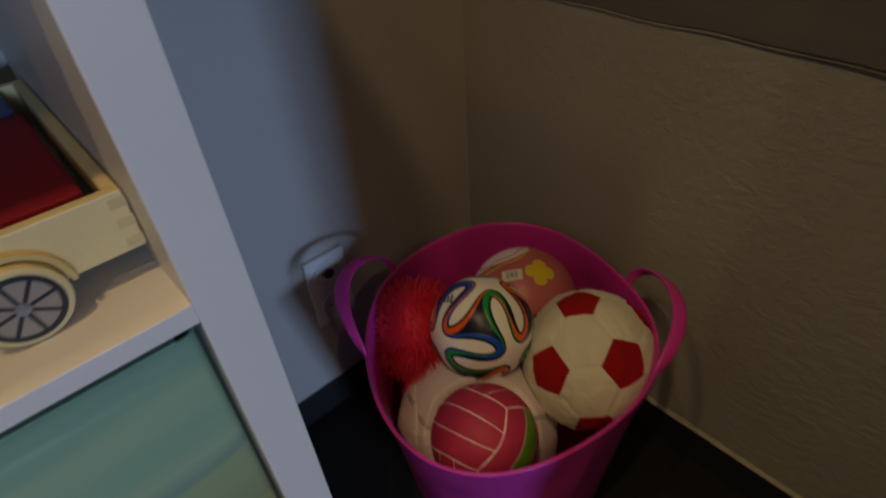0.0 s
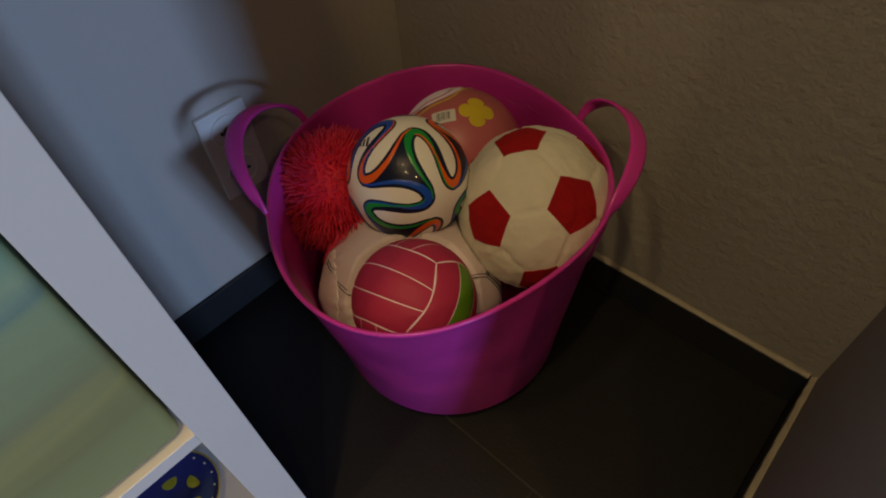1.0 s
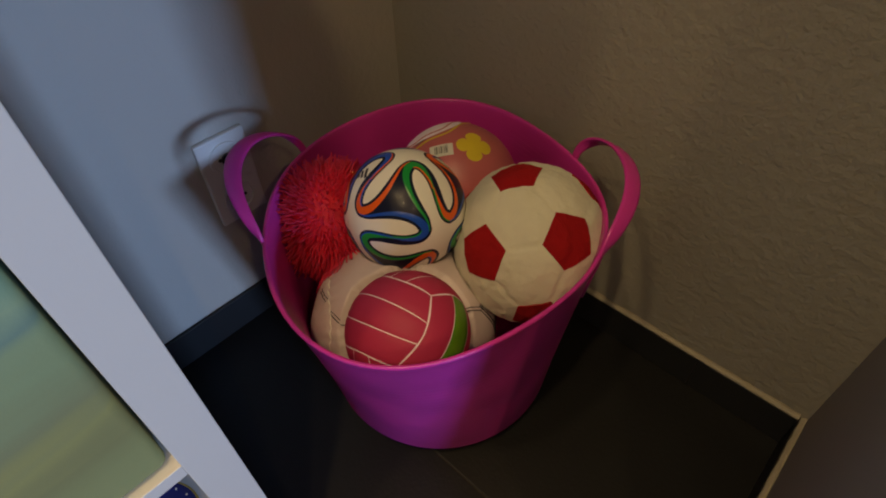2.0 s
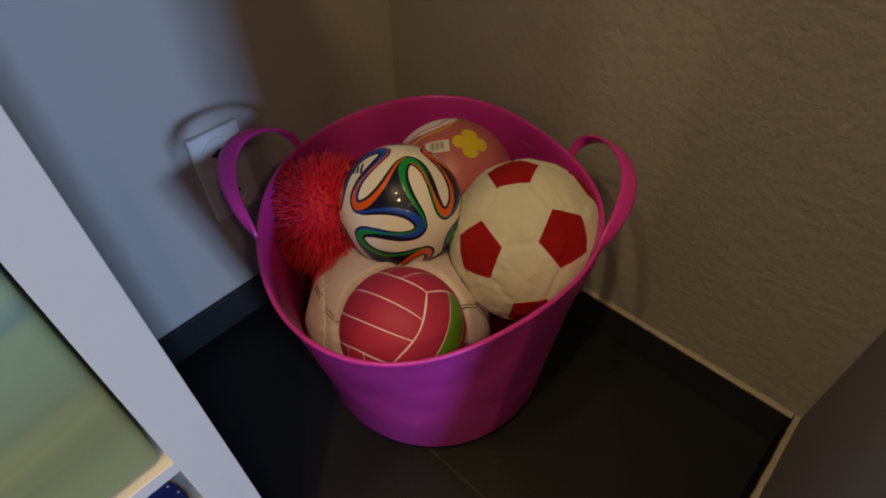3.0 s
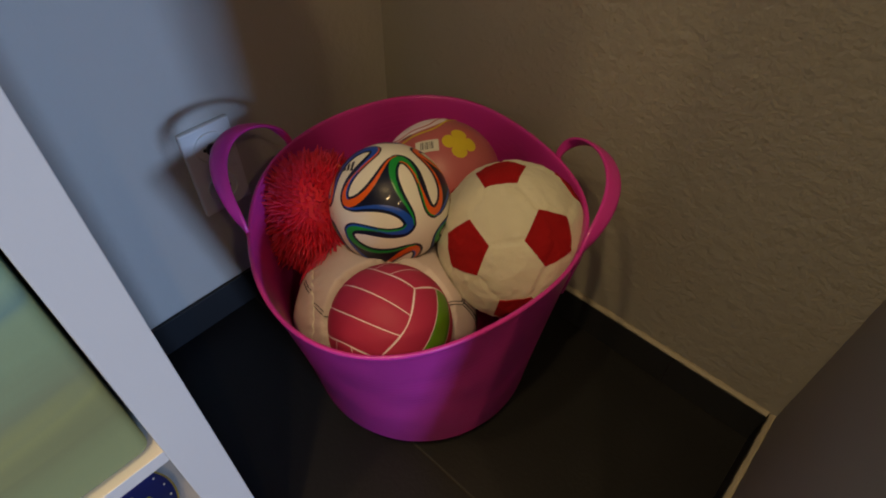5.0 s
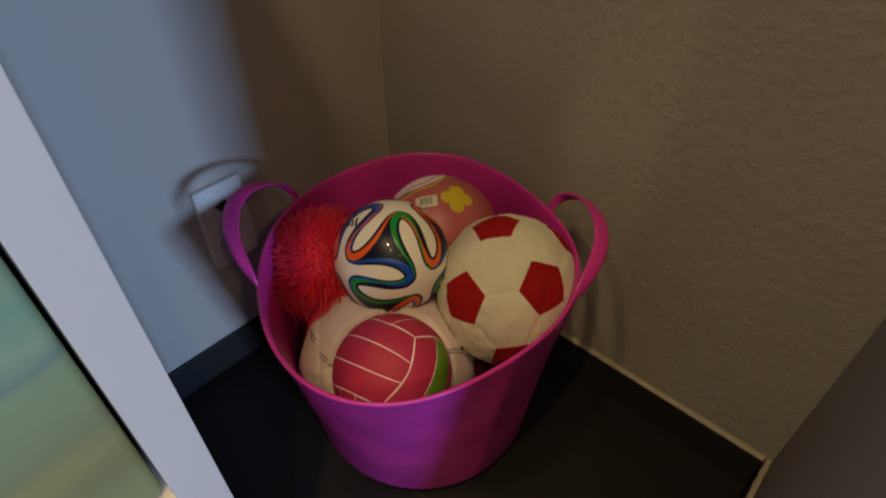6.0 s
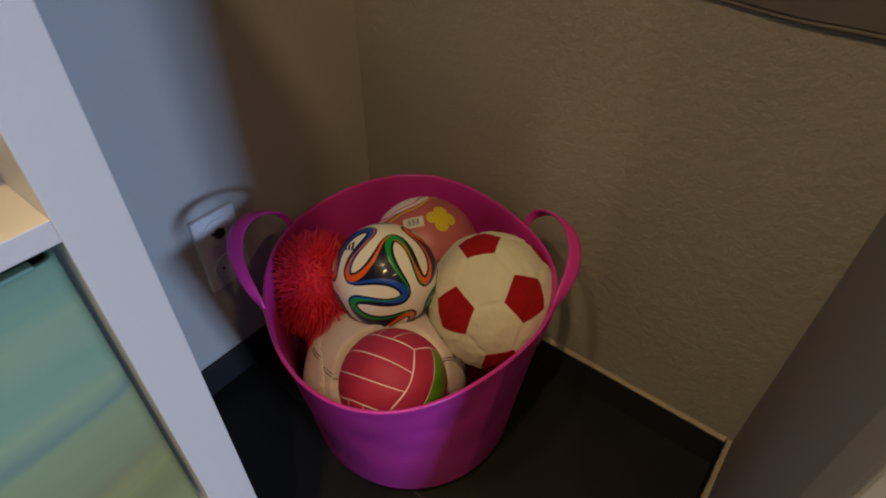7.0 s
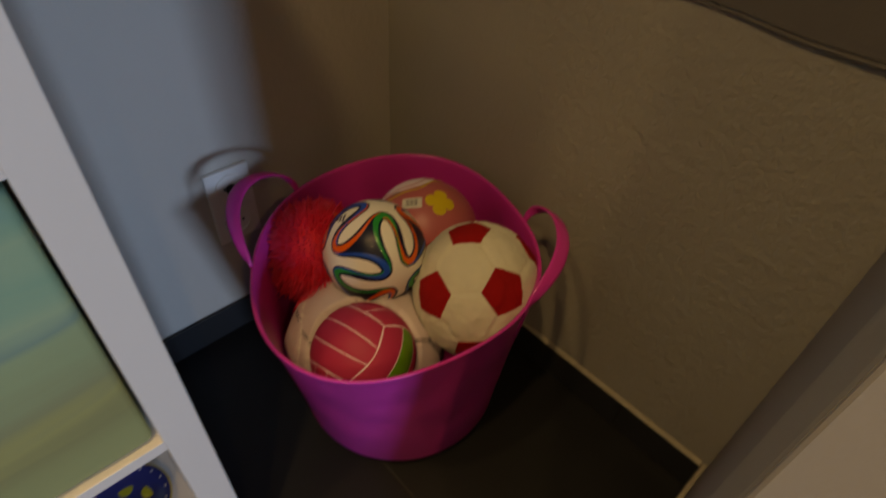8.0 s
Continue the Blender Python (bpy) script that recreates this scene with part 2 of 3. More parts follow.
def around(n, angle, tilt, ref=None):
    """The direction at tilt degrees from n, turned by angle about it from ref."""
    n = Vector(n).normalized()
    a = n.orthogonal().normalized() if ref is None else (ref - n * ref.dot(n)).normalized()
    b = n.cross(a)
    side = a * math.cos(angle) + b * math.sin(angle)
    return n * math.cos(radians(tilt)) + side * math.sin(radians(tilt))


def ribbon(dirs, halves, radius, across=4):
    """A thin band on a ball along directions, with its half widths in degrees and its edges tucked in."""
    rows = []
    for i, d in enumerate(dirs):
        along = (dirs[min(i + 1, len(dirs) - 1)] - dirs[max(i - 1, 0)]).normalized()
        side = d.cross(along).normalized()
        row = []
        for j in range(across + 1):
            w = (2 * j / across - 1)
            lift = -0.0002 if abs(w) == 1 else 0.0
            row.append((d + side * math.tan(radians(halves[i] * w))).normalized() * (radius + lift))
        rows.append(row)
    return grid_mesh(rows)


def arc(a, b, n=16):
    a, b = Vector(a).normalized(), Vector(b).normalized()
    return [a.slerp(b, i / n) for i in range(n + 1)]


def patch(n, outline, radius, rings=5, ref=None):
    """A flat print on a ball: the outline gives degrees from the direction n by angle."""
    m = len(outline)
    rows = [[around(n, 2 * math.pi * i / m, outline[i] * max(0.02, (r / rings)), ref) * (radius - (0.0002 if r == rings else 0)) for i in range(m)] for r in range(rings + 1)]
    bm = grid_mesh(rows, closed=True)
    cap(bm, range(m))
    return bm


def dent(co, others):
    """Pulls a soft ball's skin in, towards its centre, where another ball presses into it."""
    r = co.length
    d = co / r
    for c, rad in others:
        k = d.dot(c)
        h = k * k - c.length_squared + rad * rad
        if h > 0 and k > 0:
            r = min(r, max(0.01, k - math.sqrt(h)))
    return d * r


# ---- room ----
def wall_with_opening(x0, x1, y0, y1, z0, z1, w):
    bm = bmesh.new()
    for a in (((x0, y0, z0), (x1, w[0], z1)), ((x0, w[1], z0), (x1, y1, z1)), ((x0, w[0], z0), (x1, w[1], w[2])), ((x0, w[0], w[3]), (x1, w[1], z1))):
        box(*a, bm=bm)
    return bm


T = 0.12
structure("wall_west", box((-T, ROOM_Y - T, -0.05), (0, T, ROOM_Z)), LIFTED_PLASTER, "rough plaster wall beside the shelving unit, colour lightened to lift its shade")
structure("wall_north", box((0, 0, -0.05), (ROOM_X + T, T, ROOM_Z)), PLASTER, "pale rough plaster wall behind the tub of balls")
# South and east walls stand out of view, added as pale reflectors.
structure("wall_south", box((0, ROOM_Y - T, -0.05), (ROOM_X + T, ROOM_Y, ROOM_Z)), BOUNCE_WHITE, "unseen pale wall added to bounce light")
structure("wall_east", wall_with_opening(ROOM_X, ROOM_X + T, ROOM_Y, 0, -0.05, ROOM_Z, WINDOW), BOUNCE_WHITE, "unseen pale wall around the small window, added to bounce light")
structure("ceiling", box((-T, ROOM_Y - T, ROOM_Z), (ROOM_X + T, T, ROOM_Z + 0.1)), CEILING, "white painted ceiling")


def upright(outline, z0, z1, bevel=0.0):
    """A wall piece standing on its plan's outline."""
    bm = grid_mesh([[(x, y, z) for x, y in outline] for z in (z0, z1)], closed=True)
    n = len(outline)
    cap(bm, range(n))
    cap(bm, range(n, 2 * n))
    return bm


PX, PY = 0.820, -0.414
end = [(PX, 0.0), (PX, PY + 0.002), (PX + 0.0004, PY), (PX + 0.0012, PY - 0.003), (PX + 0.0072, PY - 0.0235), (PX + 0.0085, PY - 0.026),
       (1.22, PY - 0.026), (1.22, 0.0)]
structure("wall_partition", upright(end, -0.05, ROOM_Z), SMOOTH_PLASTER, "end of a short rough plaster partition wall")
structure("trim", upright([(PX + 0.0088, PY - 0.0265), (PX + 0.0092, PY - 0.029), (PX + 0.011, PY - 0.0305), (1.22, PY - 0.0305), (1.22, PY - 0.0265)], 0.0, 2.1), TRIM,
          "pale painted trim board on the wall's end")

window = structure("window_1", box((ROOM_X, WINDOW[0], WINDOW[2] - 0.03), (ROOM_X + T, WINDOW[1], WINDOW[2])), LACQUER, "small white framed window")
fx = ROOM_X + 0.05
bm = bmesh.new()
for a in (((fx, WINDOW[0], WINDOW[2]), (fx + 0.04, WINDOW[0] + 0.03, WINDOW[3])), ((fx, WINDOW[1] - 0.03, WINDOW[2]), (fx + 0.04, WINDOW[1], WINDOW[3])),
          ((fx, PANES[0] + pane_w, WINDOW[2]), (fx + 0.04, PANES[1], WINDOW[3]))):
    box(*a, bm=bm)
for y0 in PANES:
    lo = y0 + (0.03 if y0 == PANES[0] else 0.0)
    hi = y0 + pane_w - (0.03 if y0 == PANES[1] else 0.0)
    for z0, z1 in ((WINDOW[2], WINDOW[2] + 0.03), (WINDOW[3] - 0.03, WINDOW[3])):
        box((fx, lo, z0), (fx + 0.04, hi, z1), bm=bm)
    pane = part("pane", box((fx + 0.015, lo, WINDOW[2] + 0.03), (fx + 0.02, hi, WINDOW[3] - 0.03)), glass(), window)
    pane.visible_shadow = False
part("window_frame", bm, LACQUER, window)

# ---- ceiling spotlights, the last one an added fill ----
first = None
for (lx, ly), power in LAMPS:
    if first is None:
        first = thing("ceiling_spotlight", (lx, ly, ROOM_Z), "small round steel ceiling spotlight, unseen, the farthest one an added fill", "spotlight", "ceiling spotlights")
        part("housing", disc(0.045, -0.03, 0.0, bevel=0.003), STEEL, first, smooth=False)
        part("lens", disc(0.032, -0.034, -0.0305), glow("lamp_glow", WARM, 6.0), first, "glowing frosted lens")
    else:
        copy_thing(first, pose(lx, ly, ROOM_Z))

# ---- wall hanging ----
hang = thing("wall_hanging", (0.41, 0.0, 0.737), "taupe cloth with a rolled hem hanging flat on the wall", "wall hanging")
cloth_rows, hem_rows = [], []
for i in range(97):
    x = -0.38 + 0.762 * i / 96
    wave = 0.0012 * math.sin(x * 17) + 0.0010 * math.sin(x * 41 + 1) - 0.012 * x
    swell = 0.0012 * math.sin(x * 31 + 0.5) + 0.0008 * math.sin(x * 77)
    front = -0.0012 - 0.0016 * max(0.0, min(1.0, (x + 0.05) / 0.35)) + swell * 0.25
    cloth_rows.append([(x, front, 0.004 + wave), (x, front - 0.0004, 0.02), (x, front, 0.05), (x, front + 0.0004, 0.16), (x, front, 0.40), (x, front, 0.76),
                       (x, -0.0005, 0.76), (x, -0.0005, 0.003 + wave)])
    roll = 0.0004 + 0.0014 * max(0.0, min(1.0, (x + 0.05) / 0.35)) ** 1.5
    hem_rows.append([(x, -0.0012 - roll + 1.1 * roll * math.cos(2 * math.pi * j / 10), wave + roll * 1.4 * math.sin(2 * math.pi * j / 10)) for j in range(10)])
for name, rows in (("cloth", cloth_rows), ("hem", hem_rows)):
    bm = grid_mesh(rows, closed=True)
    k = len(rows[0])
    cap(bm, range(k))
    cap(bm, range(96 * k, 97 * k))
    part(name, bm, CLOTH, hang, smooth=name == "hem")


# ---- shelving unit ----
SX0, SX1, SY, ST, CELL, BOARD = 0.030, 0.420, -0.599, 0.039, 0.335, 0.016
SYL = SY - 2 * ST - 2 * CELL - BOARD
TOP = 2 * ST + 4 * CELL + 3 * BOARD
shelf = thing("shelving_unit", ((SX0 + SX1) / 2, (SY + SYL) / 2, 0), "white lacquered cube shelving unit against the wall", "shelf")


def local(lo, hi, base, bevel=0.001):
    return box(Vector(lo) - base, Vector(hi) - base, bevel)


sb = Vector(shelf.location)
part("side_panel", local((SX0, SY - ST, 0), (SX1, SY, TOP), sb), LACQUER, shelf)
part("side_panel", local((SX0, SYL, 0), (SX1, SYL + ST, TOP), sb), LACQUER, shelf)
part("bottom_panel", local((SX0, SYL + ST, 0), (SX1, SY - ST, ST), sb), LACQUER, shelf)
part("top_panel", local((SX0, SYL + ST, TOP - ST), (SX1, SY - ST, TOP), sb), LACQUER, shelf)
mid = SY - ST - CELL
part("divider", local((SX0, mid - BOARD, ST), (SX1 - 0.001, mid, TOP - ST), sb), LACQUER, shelf)
LEVELS = [ST + (CELL + BOARD) * i for i in range(4)]
for z in LEVELS[1:]:
    for y0, y1 in ((mid, SY - ST), (SYL + ST, mid - BOARD)):
        part("shelf_board", local((SX0, y0, z - BOARD), (SX1 - 0.0005, y1, z), sb, 0.0008), LACQUER, shelf)


def storage_box():
    """Square canvas box with soft lower corners, a slightly swollen front and an open top."""
    y0, y1, z0, h, d = mid + 0.003, SY - ST - 0.0035, LEVELS[1] + 0.0005, 0.322, 0.372
    w = y1 - y0
    t = thing("storage_box", (0.226, (y0 + y1) / 2, z0), "green and teal printed canvas box filling a shelf cell", "storage box")
    bm = box((-d / 2, -w / 2, 0), (d / 2, w / 2, h), 0.0)
    bmesh.ops.delete(bm, geom=[f for f in bm.faces if f.normal.z > 0.9 or f.calc_center_median().z > h - 1e-4], context="FACES_ONLY")
    bmesh.ops.bevel(bm, geom=[e for e in bm.edges if not e.is_boundary], offset=0.009, segments=4, affect="EDGES", profile=0.5)
    bmesh.ops.subdivide_edges(bm, edges=[e for e in bm.edges if e.calc_length() > 0.1], cuts=12, use_grid_fill=True)
    for v in bm.verts:
        if v.co.x > d / 2 - 0.002:
            v.co.x += 0.004 * max(0, 1 - (2 * v.co.y / w) ** 2) * max(0, math.sin(math.pi * v.co.z / h)) + 0.0008 * noise.noise(v.co * 30)
    bmesh.ops.solidify(bm, geom=list(bm.faces), thickness=0.004)
    part("body", bm, CANVAS, t, smooth=True)
    rim = bmesh.new()
    for lo, hi in (((d / 2 - 0.006, -w / 2 + 0.014, h), (d / 2 + 0.001, w / 2 - 0.014, h + 0.003)), ((-d / 2, -w / 2 + 0.014, h), (-d / 2 + 0.006, w / 2 - 0.014, h + 0.003)),
                   ((-d / 2 + 0.014, w / 2 - 0.005, h), (d / 2 - 0.014, w / 2 + 0.0005, h + 0.003)), ((-d / 2 + 0.014, -w / 2, h), (d / 2 - 0.014, -w / 2 + 0.005, h + 0.003))):
        box(lo, hi, 0.001, bm=rim)
    part("piping", rim, CANVAS, t, "stitched rim of the box")
    return t


storage_box()


def toy_wagon():
    z0, xf = LEVELS[2], 0.372
    t = thing("toy_wagon", (0.27, -0.74, z0), "pale wooden toy wagon loaded with red and blue blocks", "toy")
    b = Vector(t.location)

    def piece(name, lo, hi, mat, bevel=0.0015, label=""):
        return part(name, local(lo, hi, b, bevel), mat, t, label)

    yr, yl = -0.6395, -0.853
    piece("side_board", (xf - 0.009, yl, z0 + 0.0245), (xf, yr, z0 + 0.0665), PINE)
    piece("side_board", (0.105, yl, z0 + 0.0245), (0.114, yr, z0 + 0.0665), PINE)
    piece("end_board", (0.1145, yr - 0.009, z0 + 0.0245), (xf - 0.0095, yr, z0 + 0.0665), PINE)
    piece("end_board", (0.1145, yl, z0 + 0.0245), (xf - 0.0095, yl + 0.009, z0 + 0.0665), PINE)
    piece("bed", (0.1145, yl + 0.0095, z0 + 0.0225), (xf - 0.0095, yr - 0.0095, z0 + 0.0285), PINE)
    for k in range(3):
        z = z0 + 0.0275 + 0.014 * k
        piece("finger_joint", (xf - 0.0088, yr - 0.010, z), (xf + 0.0004, yr + 0.0004, z + 0.007), END_GRAIN, 0.0003, "end-grain finger joint")
    for y in (-0.714, -0.79):
        for x, s in ((xf + 0.001, 1), (0.104, -1)):
            m = Matrix.Translation(Vector((x, y, z0 + 0.0265)) - b) @ pose(0, 0, 0, 0, 90 * s, 0)
            wheel = part("wheel", disc(0.026, 0.0, 0.011, sides=40, bevel=0.0015, m=m), PINE, t)
            ring = bmesh.new()
            for q in range(40):
                a0, a1 = 2 * math.pi * q / 40, 2 * math.pi * (q + 1) / 40
                ring.faces.new([ring.verts.new((r * math.cos(a), r * math.sin(a), 0.0115)) for r, a in ((0.0186, a0), (0.0222, a0), (0.0222, a1), (0.0186, a1))])
            for q in range(8):
                a = 2 * math.pi * q / 8 + 0.2
                c, v = Vector((math.cos(a), math.sin(a), 0)), Vector((-math.sin(a), math.cos(a), 0))
                ring.faces.new([ring.verts.new(c * r + v * e * 0.0012 + Vector((0, 0, 0.0114))) for r, e in ((0.004, -1), (0.0197, -1), (0.0197, 1), (0.004, 1))])
            bmesh.ops.transform(ring, matrix=m, verts=ring.verts)
            part("wheel_face", disc(0.0190, 0.0108, 0.0112, sides=40, m=m), WHEEL_WOOD, wheel, "grey-brown wheel face")
            part("spokes", ring, BLACK, wheel, "dark painted rim and spokes")
            part("hub", disc(0.0036, 0.010, 0.0135, sides=20, bevel=0.001, m=m), STEEL, wheel, "small steel hub cap")
        arch = bmesh.new()
        rows = []
        for q in range(17):
            a = math.pi * q / 16
            rows.append([(xf + 0.0005 + dx - b.x, y + r * math.cos(a) - b.y, z0 + 0.0265 + r * math.sin(a) - b.z) for dx, r in ((0.0, 0.0285), (0.006, 0.0285), (0.006, 0.0320), (0.0, 0.0320))])
        bm = grid_mesh(rows, closed=True, bm=arch)
        cap(bm, range(4))
        cap(bm, range(64, 68))
        part("mudguard", bm, OCHRE, t, "ochre half-round mudguard")
    for y0, y1, x0, x1, h, mat in ((-0.747, -0.657, 0.192, 0.357, 0.038, RED_PAINT), (-0.838, -0.750, 0.192, 0.357, 0.036, RED_PAINT),
                                   (-0.747, -0.660, 0.121, 0.188, 0.038, BLUE_PAINT), (-0.838, -0.750, 0.121, 0.188, 0.036, RED_PAINT)):
        blk = part("toy_block", local((x0, y0, z0 + 0.029), (x1, y1, z0 + 0.029 + h), Vector((0, 0, 0)), 0.003), mat)
        tagged(blk, "red painted wooden block in the wagon" if mat is RED_PAINT else "dark blue painted wooden block in the wagon", "toy block", "blocks in the wagon")


toy_wagon()


def plate():
    t = thing("plate", (0.254, -0.7165, LEVELS[0]), "small dark blue glazed dish with lime spots and a gold rim", "dish")
    prof = ((0.030, 0.0), (0.034, 0.002), (0.052, 0.016), (0.0605, 0.022), (0.0615, 0.0235), (0.060, 0.0245), (0.050, 0.0195), (0.030, 0.010), (0.001, 0.009))
    n = 56
    bm = grid_mesh([[(r * math.cos(2 * math.pi * i / n), r * math.sin(2 * math.pi * i / n), z) for i in range(n)] for r, z in prof], closed=True)
    cap(bm, range(n))
    part("dish_body", bm, GLAZE, t, smooth=True)
    rim = grid_mesh([[(r * math.cos(2 * math.pi * i / n), r * math.sin(2 * math.pi * i / n), z) for i in range(n)] for r, z in ((0.0598, 0.0242), (0.0618, 0.0228), (0.0624, 0.0238), (0.0608, 0.0254), (0.0598, 0.0242))], closed=True)
    part("rim", rim, GLAZE_GOLD, t, "gold glazed rim", smooth=True)
    for i in range(5):
        a = 2 * math.pi * i / 5 + 0.5
        r = 0.030
        part("spot", disc(0.0105, 0.0102, 0.0116, sides=24, bevel=0.0005, m=Matrix.Translation((r * math.cos(a), r * math.sin(a), 0)) @ pose(0, 0, 0, 0, 0, 0)), GLAZE_LIME, t, "lime glazed spot")
    for i in range(18):
        a = 2 * math.pi * i / 18
        bm = bmesh.new()
        bmesh.ops.create_icosphere(bm, subdivisions=1, radius=0.0016, matrix=Matrix.Translation((0.0535 * math.cos(a), 0.0535 * math.sin(a), 0.0214)))
        part("dot", bm, PAPER, t, "white dot")


plate()


# ---- socket on the wall ----
def wall_socket():
    y0, y1, z0, z1 = -0.400, -0.320, 0.226, 0.377
    t = thing("wall_socket", (0.0, (y0 + y1) / 2, z0), "white plastic double wall socket", "wall socket")
    b = Vector(t.location)
    part("cover_plate", local((0.0005, y0, z0), (0.010, y1, z1), b, 0.003), OUTLET, t)
    for zc in (0.340, 0.266):
        m = Matrix.Translation(Vector((0, (y0 + y1) / 2, zc)) - b) @ pose(0, 0, 0, 0, 90, 0)
        n = 40
        ring = grid_mesh([[(r * math.cos(2 * math.pi * i / n), r * math.sin(2 * math.pi * i / n), h) for i in range(n)] for r, h in
                          ((0.0265, 0.0098), (0.0262, 0.0128), (0.0225, 0.0130), (0.0215, 0.0106), (0.0010, 0.0104))], closed=True)
        bmesh.ops.transform(ring, matrix=m, verts=ring.verts)
        insert = part("socket_insert", ring, OUTLET, t, smooth=False)
        for s in (-1, 1):
            part("pin_hole", disc(0.0028, 0.0104, 0.0112, sides=16, m=m @ Matrix.Translation((0, s * 0.0095, 0))), BLACK, insert, "dark pin hole")
    plug = disc(0.0095, 0.0115, 0.020, sides=32, bevel=0.003, m=Matrix.Translation(Vector((0, (y0 + y1) / 2, 0.340)) - b) @ pose(0, 0, 0, 0, 90, 0))
    part("socket_cover", plug, BLACK, t, "small black safety cover")


wall_socket()


# ---- tub ----
TC, TA, TB, TH, TPH, TBASE = Vector((0.3317, -0.2528, 0.0)), 0.202, 0.260, 0.382, radians(39), 0.178
AX, AY = Vector((math.cos(TPH), math.sin(TPH), 0)), Vector((-math.sin(TPH), math.cos(TPH), 0))


def tub_point(theta, q, out=0.0):
    """A point of the tub's wall: theta round it, q from the foot (0) to the rim (1)."""
    k = q ** 1.15
    # a squarish rim that the balls push a little out of true, and a rounded foot
    square = (0.0051 * math.cos(4 * theta + 0.757) + 0.0046 * math.cos(3 * theta) - 0.0011 * math.sin(3 * theta)) * q ** 1.5 + out
    if q < 0.08:
        square -= 0.026 * (1 - math.sqrt(max(0.0, 1 - (1 - q / 0.08) ** 2)))
    a, b = TBASE + (TA - TBASE) * k + square, TBASE + (TB - TBASE) * k + square
    p = AX * a * math.cos(theta) + AY * b * math.sin(theta)
    z = (TH - 0.096 * TB * math.sin(theta)) * q
    return Vector((p.x - 0.0106 * (1 - q), p.y + 0.0143 * (1 - q), z))


def tub():
    t = thing("storage_tub", TC, "magenta flexible plastic tub with two loop handles, full of balls", "tub")
    n = 96
    rows = []
    ang = [2 * math.pi * i / n for i in range(n)]
    rows.append([tub_point(a, 0.0, -0.004) for a in ang])
    for q in (0.0, 0.002, 0.006, 0.012, 0.02, 0.03, 0.043, 0.058):
        rows.append([tub_point(a, q) for a in ang])
    for i in range(1, 97):
        q = 0.06 + 0.91 * i / 96
        rows.append([tub_point(a, q, 0.00035 * math.sin(i * 2.1) * (1 if i < 80 else 0)) for a in ang])
    for q, o in ((0.975, 0.0006), (0.985, 0.0014), (0.994, 0.0014), (1.0, 0.0004), (1.0, -0.0028), (0.994, -0.0038), (0.98, -0.0042)):
        rows.append([tub_point(a, q, o) for a in ang])
    for i in range(13):
        q = 0.95 - 0.93 * i / 12
        rows.append([tub_point(a, q, -0.0045) for a in ang])
    bm = grid_mesh(rows, closed=True)
    cap(bm, range(n))
    cap(bm, range((len(rows) - 1) * n, len(rows) * n))
    part("tub_body", bm, TUB, t, smooth=True)
    for side in (0, 1):
        rows = []
        mid_a = math.pi * side
        spread = 0.39
        m = 40
        pts = []
        for i in range(m + 1):
            s = i / m
            th = mid_a + spread * math.cos(math.pi * s) * (1 + 0.12 * math.sin(math.pi * s))
            rim = tub_point(th, 0.965, 0.001)
            bow = math.sin(math.pi * (s ** 0.8 if side == 0 else 1 - (1 - s) ** 0.85))
            lift = bow ** 0.85
            outward = (AX if side == 0 else -AX)
            pts.append(rim + outward * ((0.025, 0.037)[side] * bow ** 1.7) + Vector((0, 0, (0.058, 0.061)[side] * lift)))
        foot0 = [tub_point(mid_a + spread * 1.02, 0.80, 0.001), tub_point(mid_a + spread * 1.01, 0.88, 0.001)]
        foot1 = [tub_point(mid_a - spread * 1.01, 0.88, 0.001), tub_point(mid_a - spread * 1.02, 0.80, 0.001)]
        pts = foot0 + pts + foot1
        for i, p in enumerate(pts):
            d = (pts[min(i + 1, len(pts) - 1)] - pts[max(i - 1, 0)]).normalized()
            radial = (p - Vector((0, 0, p.z))).normalized()
            s = i / (len(pts) - 1)
            lie = math.sin(math.pi * s) ** 0.8
            radial = radial * (1 - lie) + (Vector((0, 0, 0.80)) + radial * (0.40, -0.15)[side]) * lie
            radial = (radial - d * radial.dot(d)).normalized()
            wide = d.cross(radial).normalized()
            w, h = 0.005 + (0.0060, 0.0056)[side] * math.sin(math.pi * s) ** (1.5, 3)[side], 0.0026
            if i < 2 or i > len(pts) - 3:
                w, h = 0.006, 0.002
            ring = []
            for j in range(12):
                a = 2 * math.pi * j / 12
                c, e = math.cos(a), math.sin(a)
                ring.append(p + wide * w * math.copysign(abs(c) ** 0.7, c) + radial * h * math.copysign(abs(e) ** 0.7, e))
            rows.append(ring)
        bm = grid_mesh(rows, closed=True)
        cap(bm, range(12))
        cap(bm, range((len(rows) - 1) * 12, len(rows) * 12))
        part("handle", bm, TUB, t, smooth=True)


tub()

# ---- balls ----
def within_tub(p, c, gap=0.004):
    """Keeps a point of a ball about c inside the tub's wall."""
    w = c + p - TC
    if w.z > TH + 0.01:
        return p
    h = Vector((w.x, w.y, 0))
    wall = tub_point(math.atan2(h.dot(AY) / TB, h.dot(AX) / TA), min(1, max(0.02, w.z / TH)), -gap)
    lim = Vector((wall.x, wall.y, 0)).length
    return p - h.normalized() * (h.length - lim) if h.length > lim else p


UP = Vector((-0.5, 0.51, 0.7)).normalized()
C_SWIRL, R_SWIRL = Vector((0.3146, -0.2834, 0.368)), 0.0755
C_SOC, R_SOC = Vector((0.4423, -0.1924, 0.3262)), 0.0975
C_VOL, R_VOL = Vector((0.4178, -0.3852, 0.3103)), 0.0715
C_CRM, R_CRM = Vector((0.3582, -0.3420, 0.2225)), 0.1225
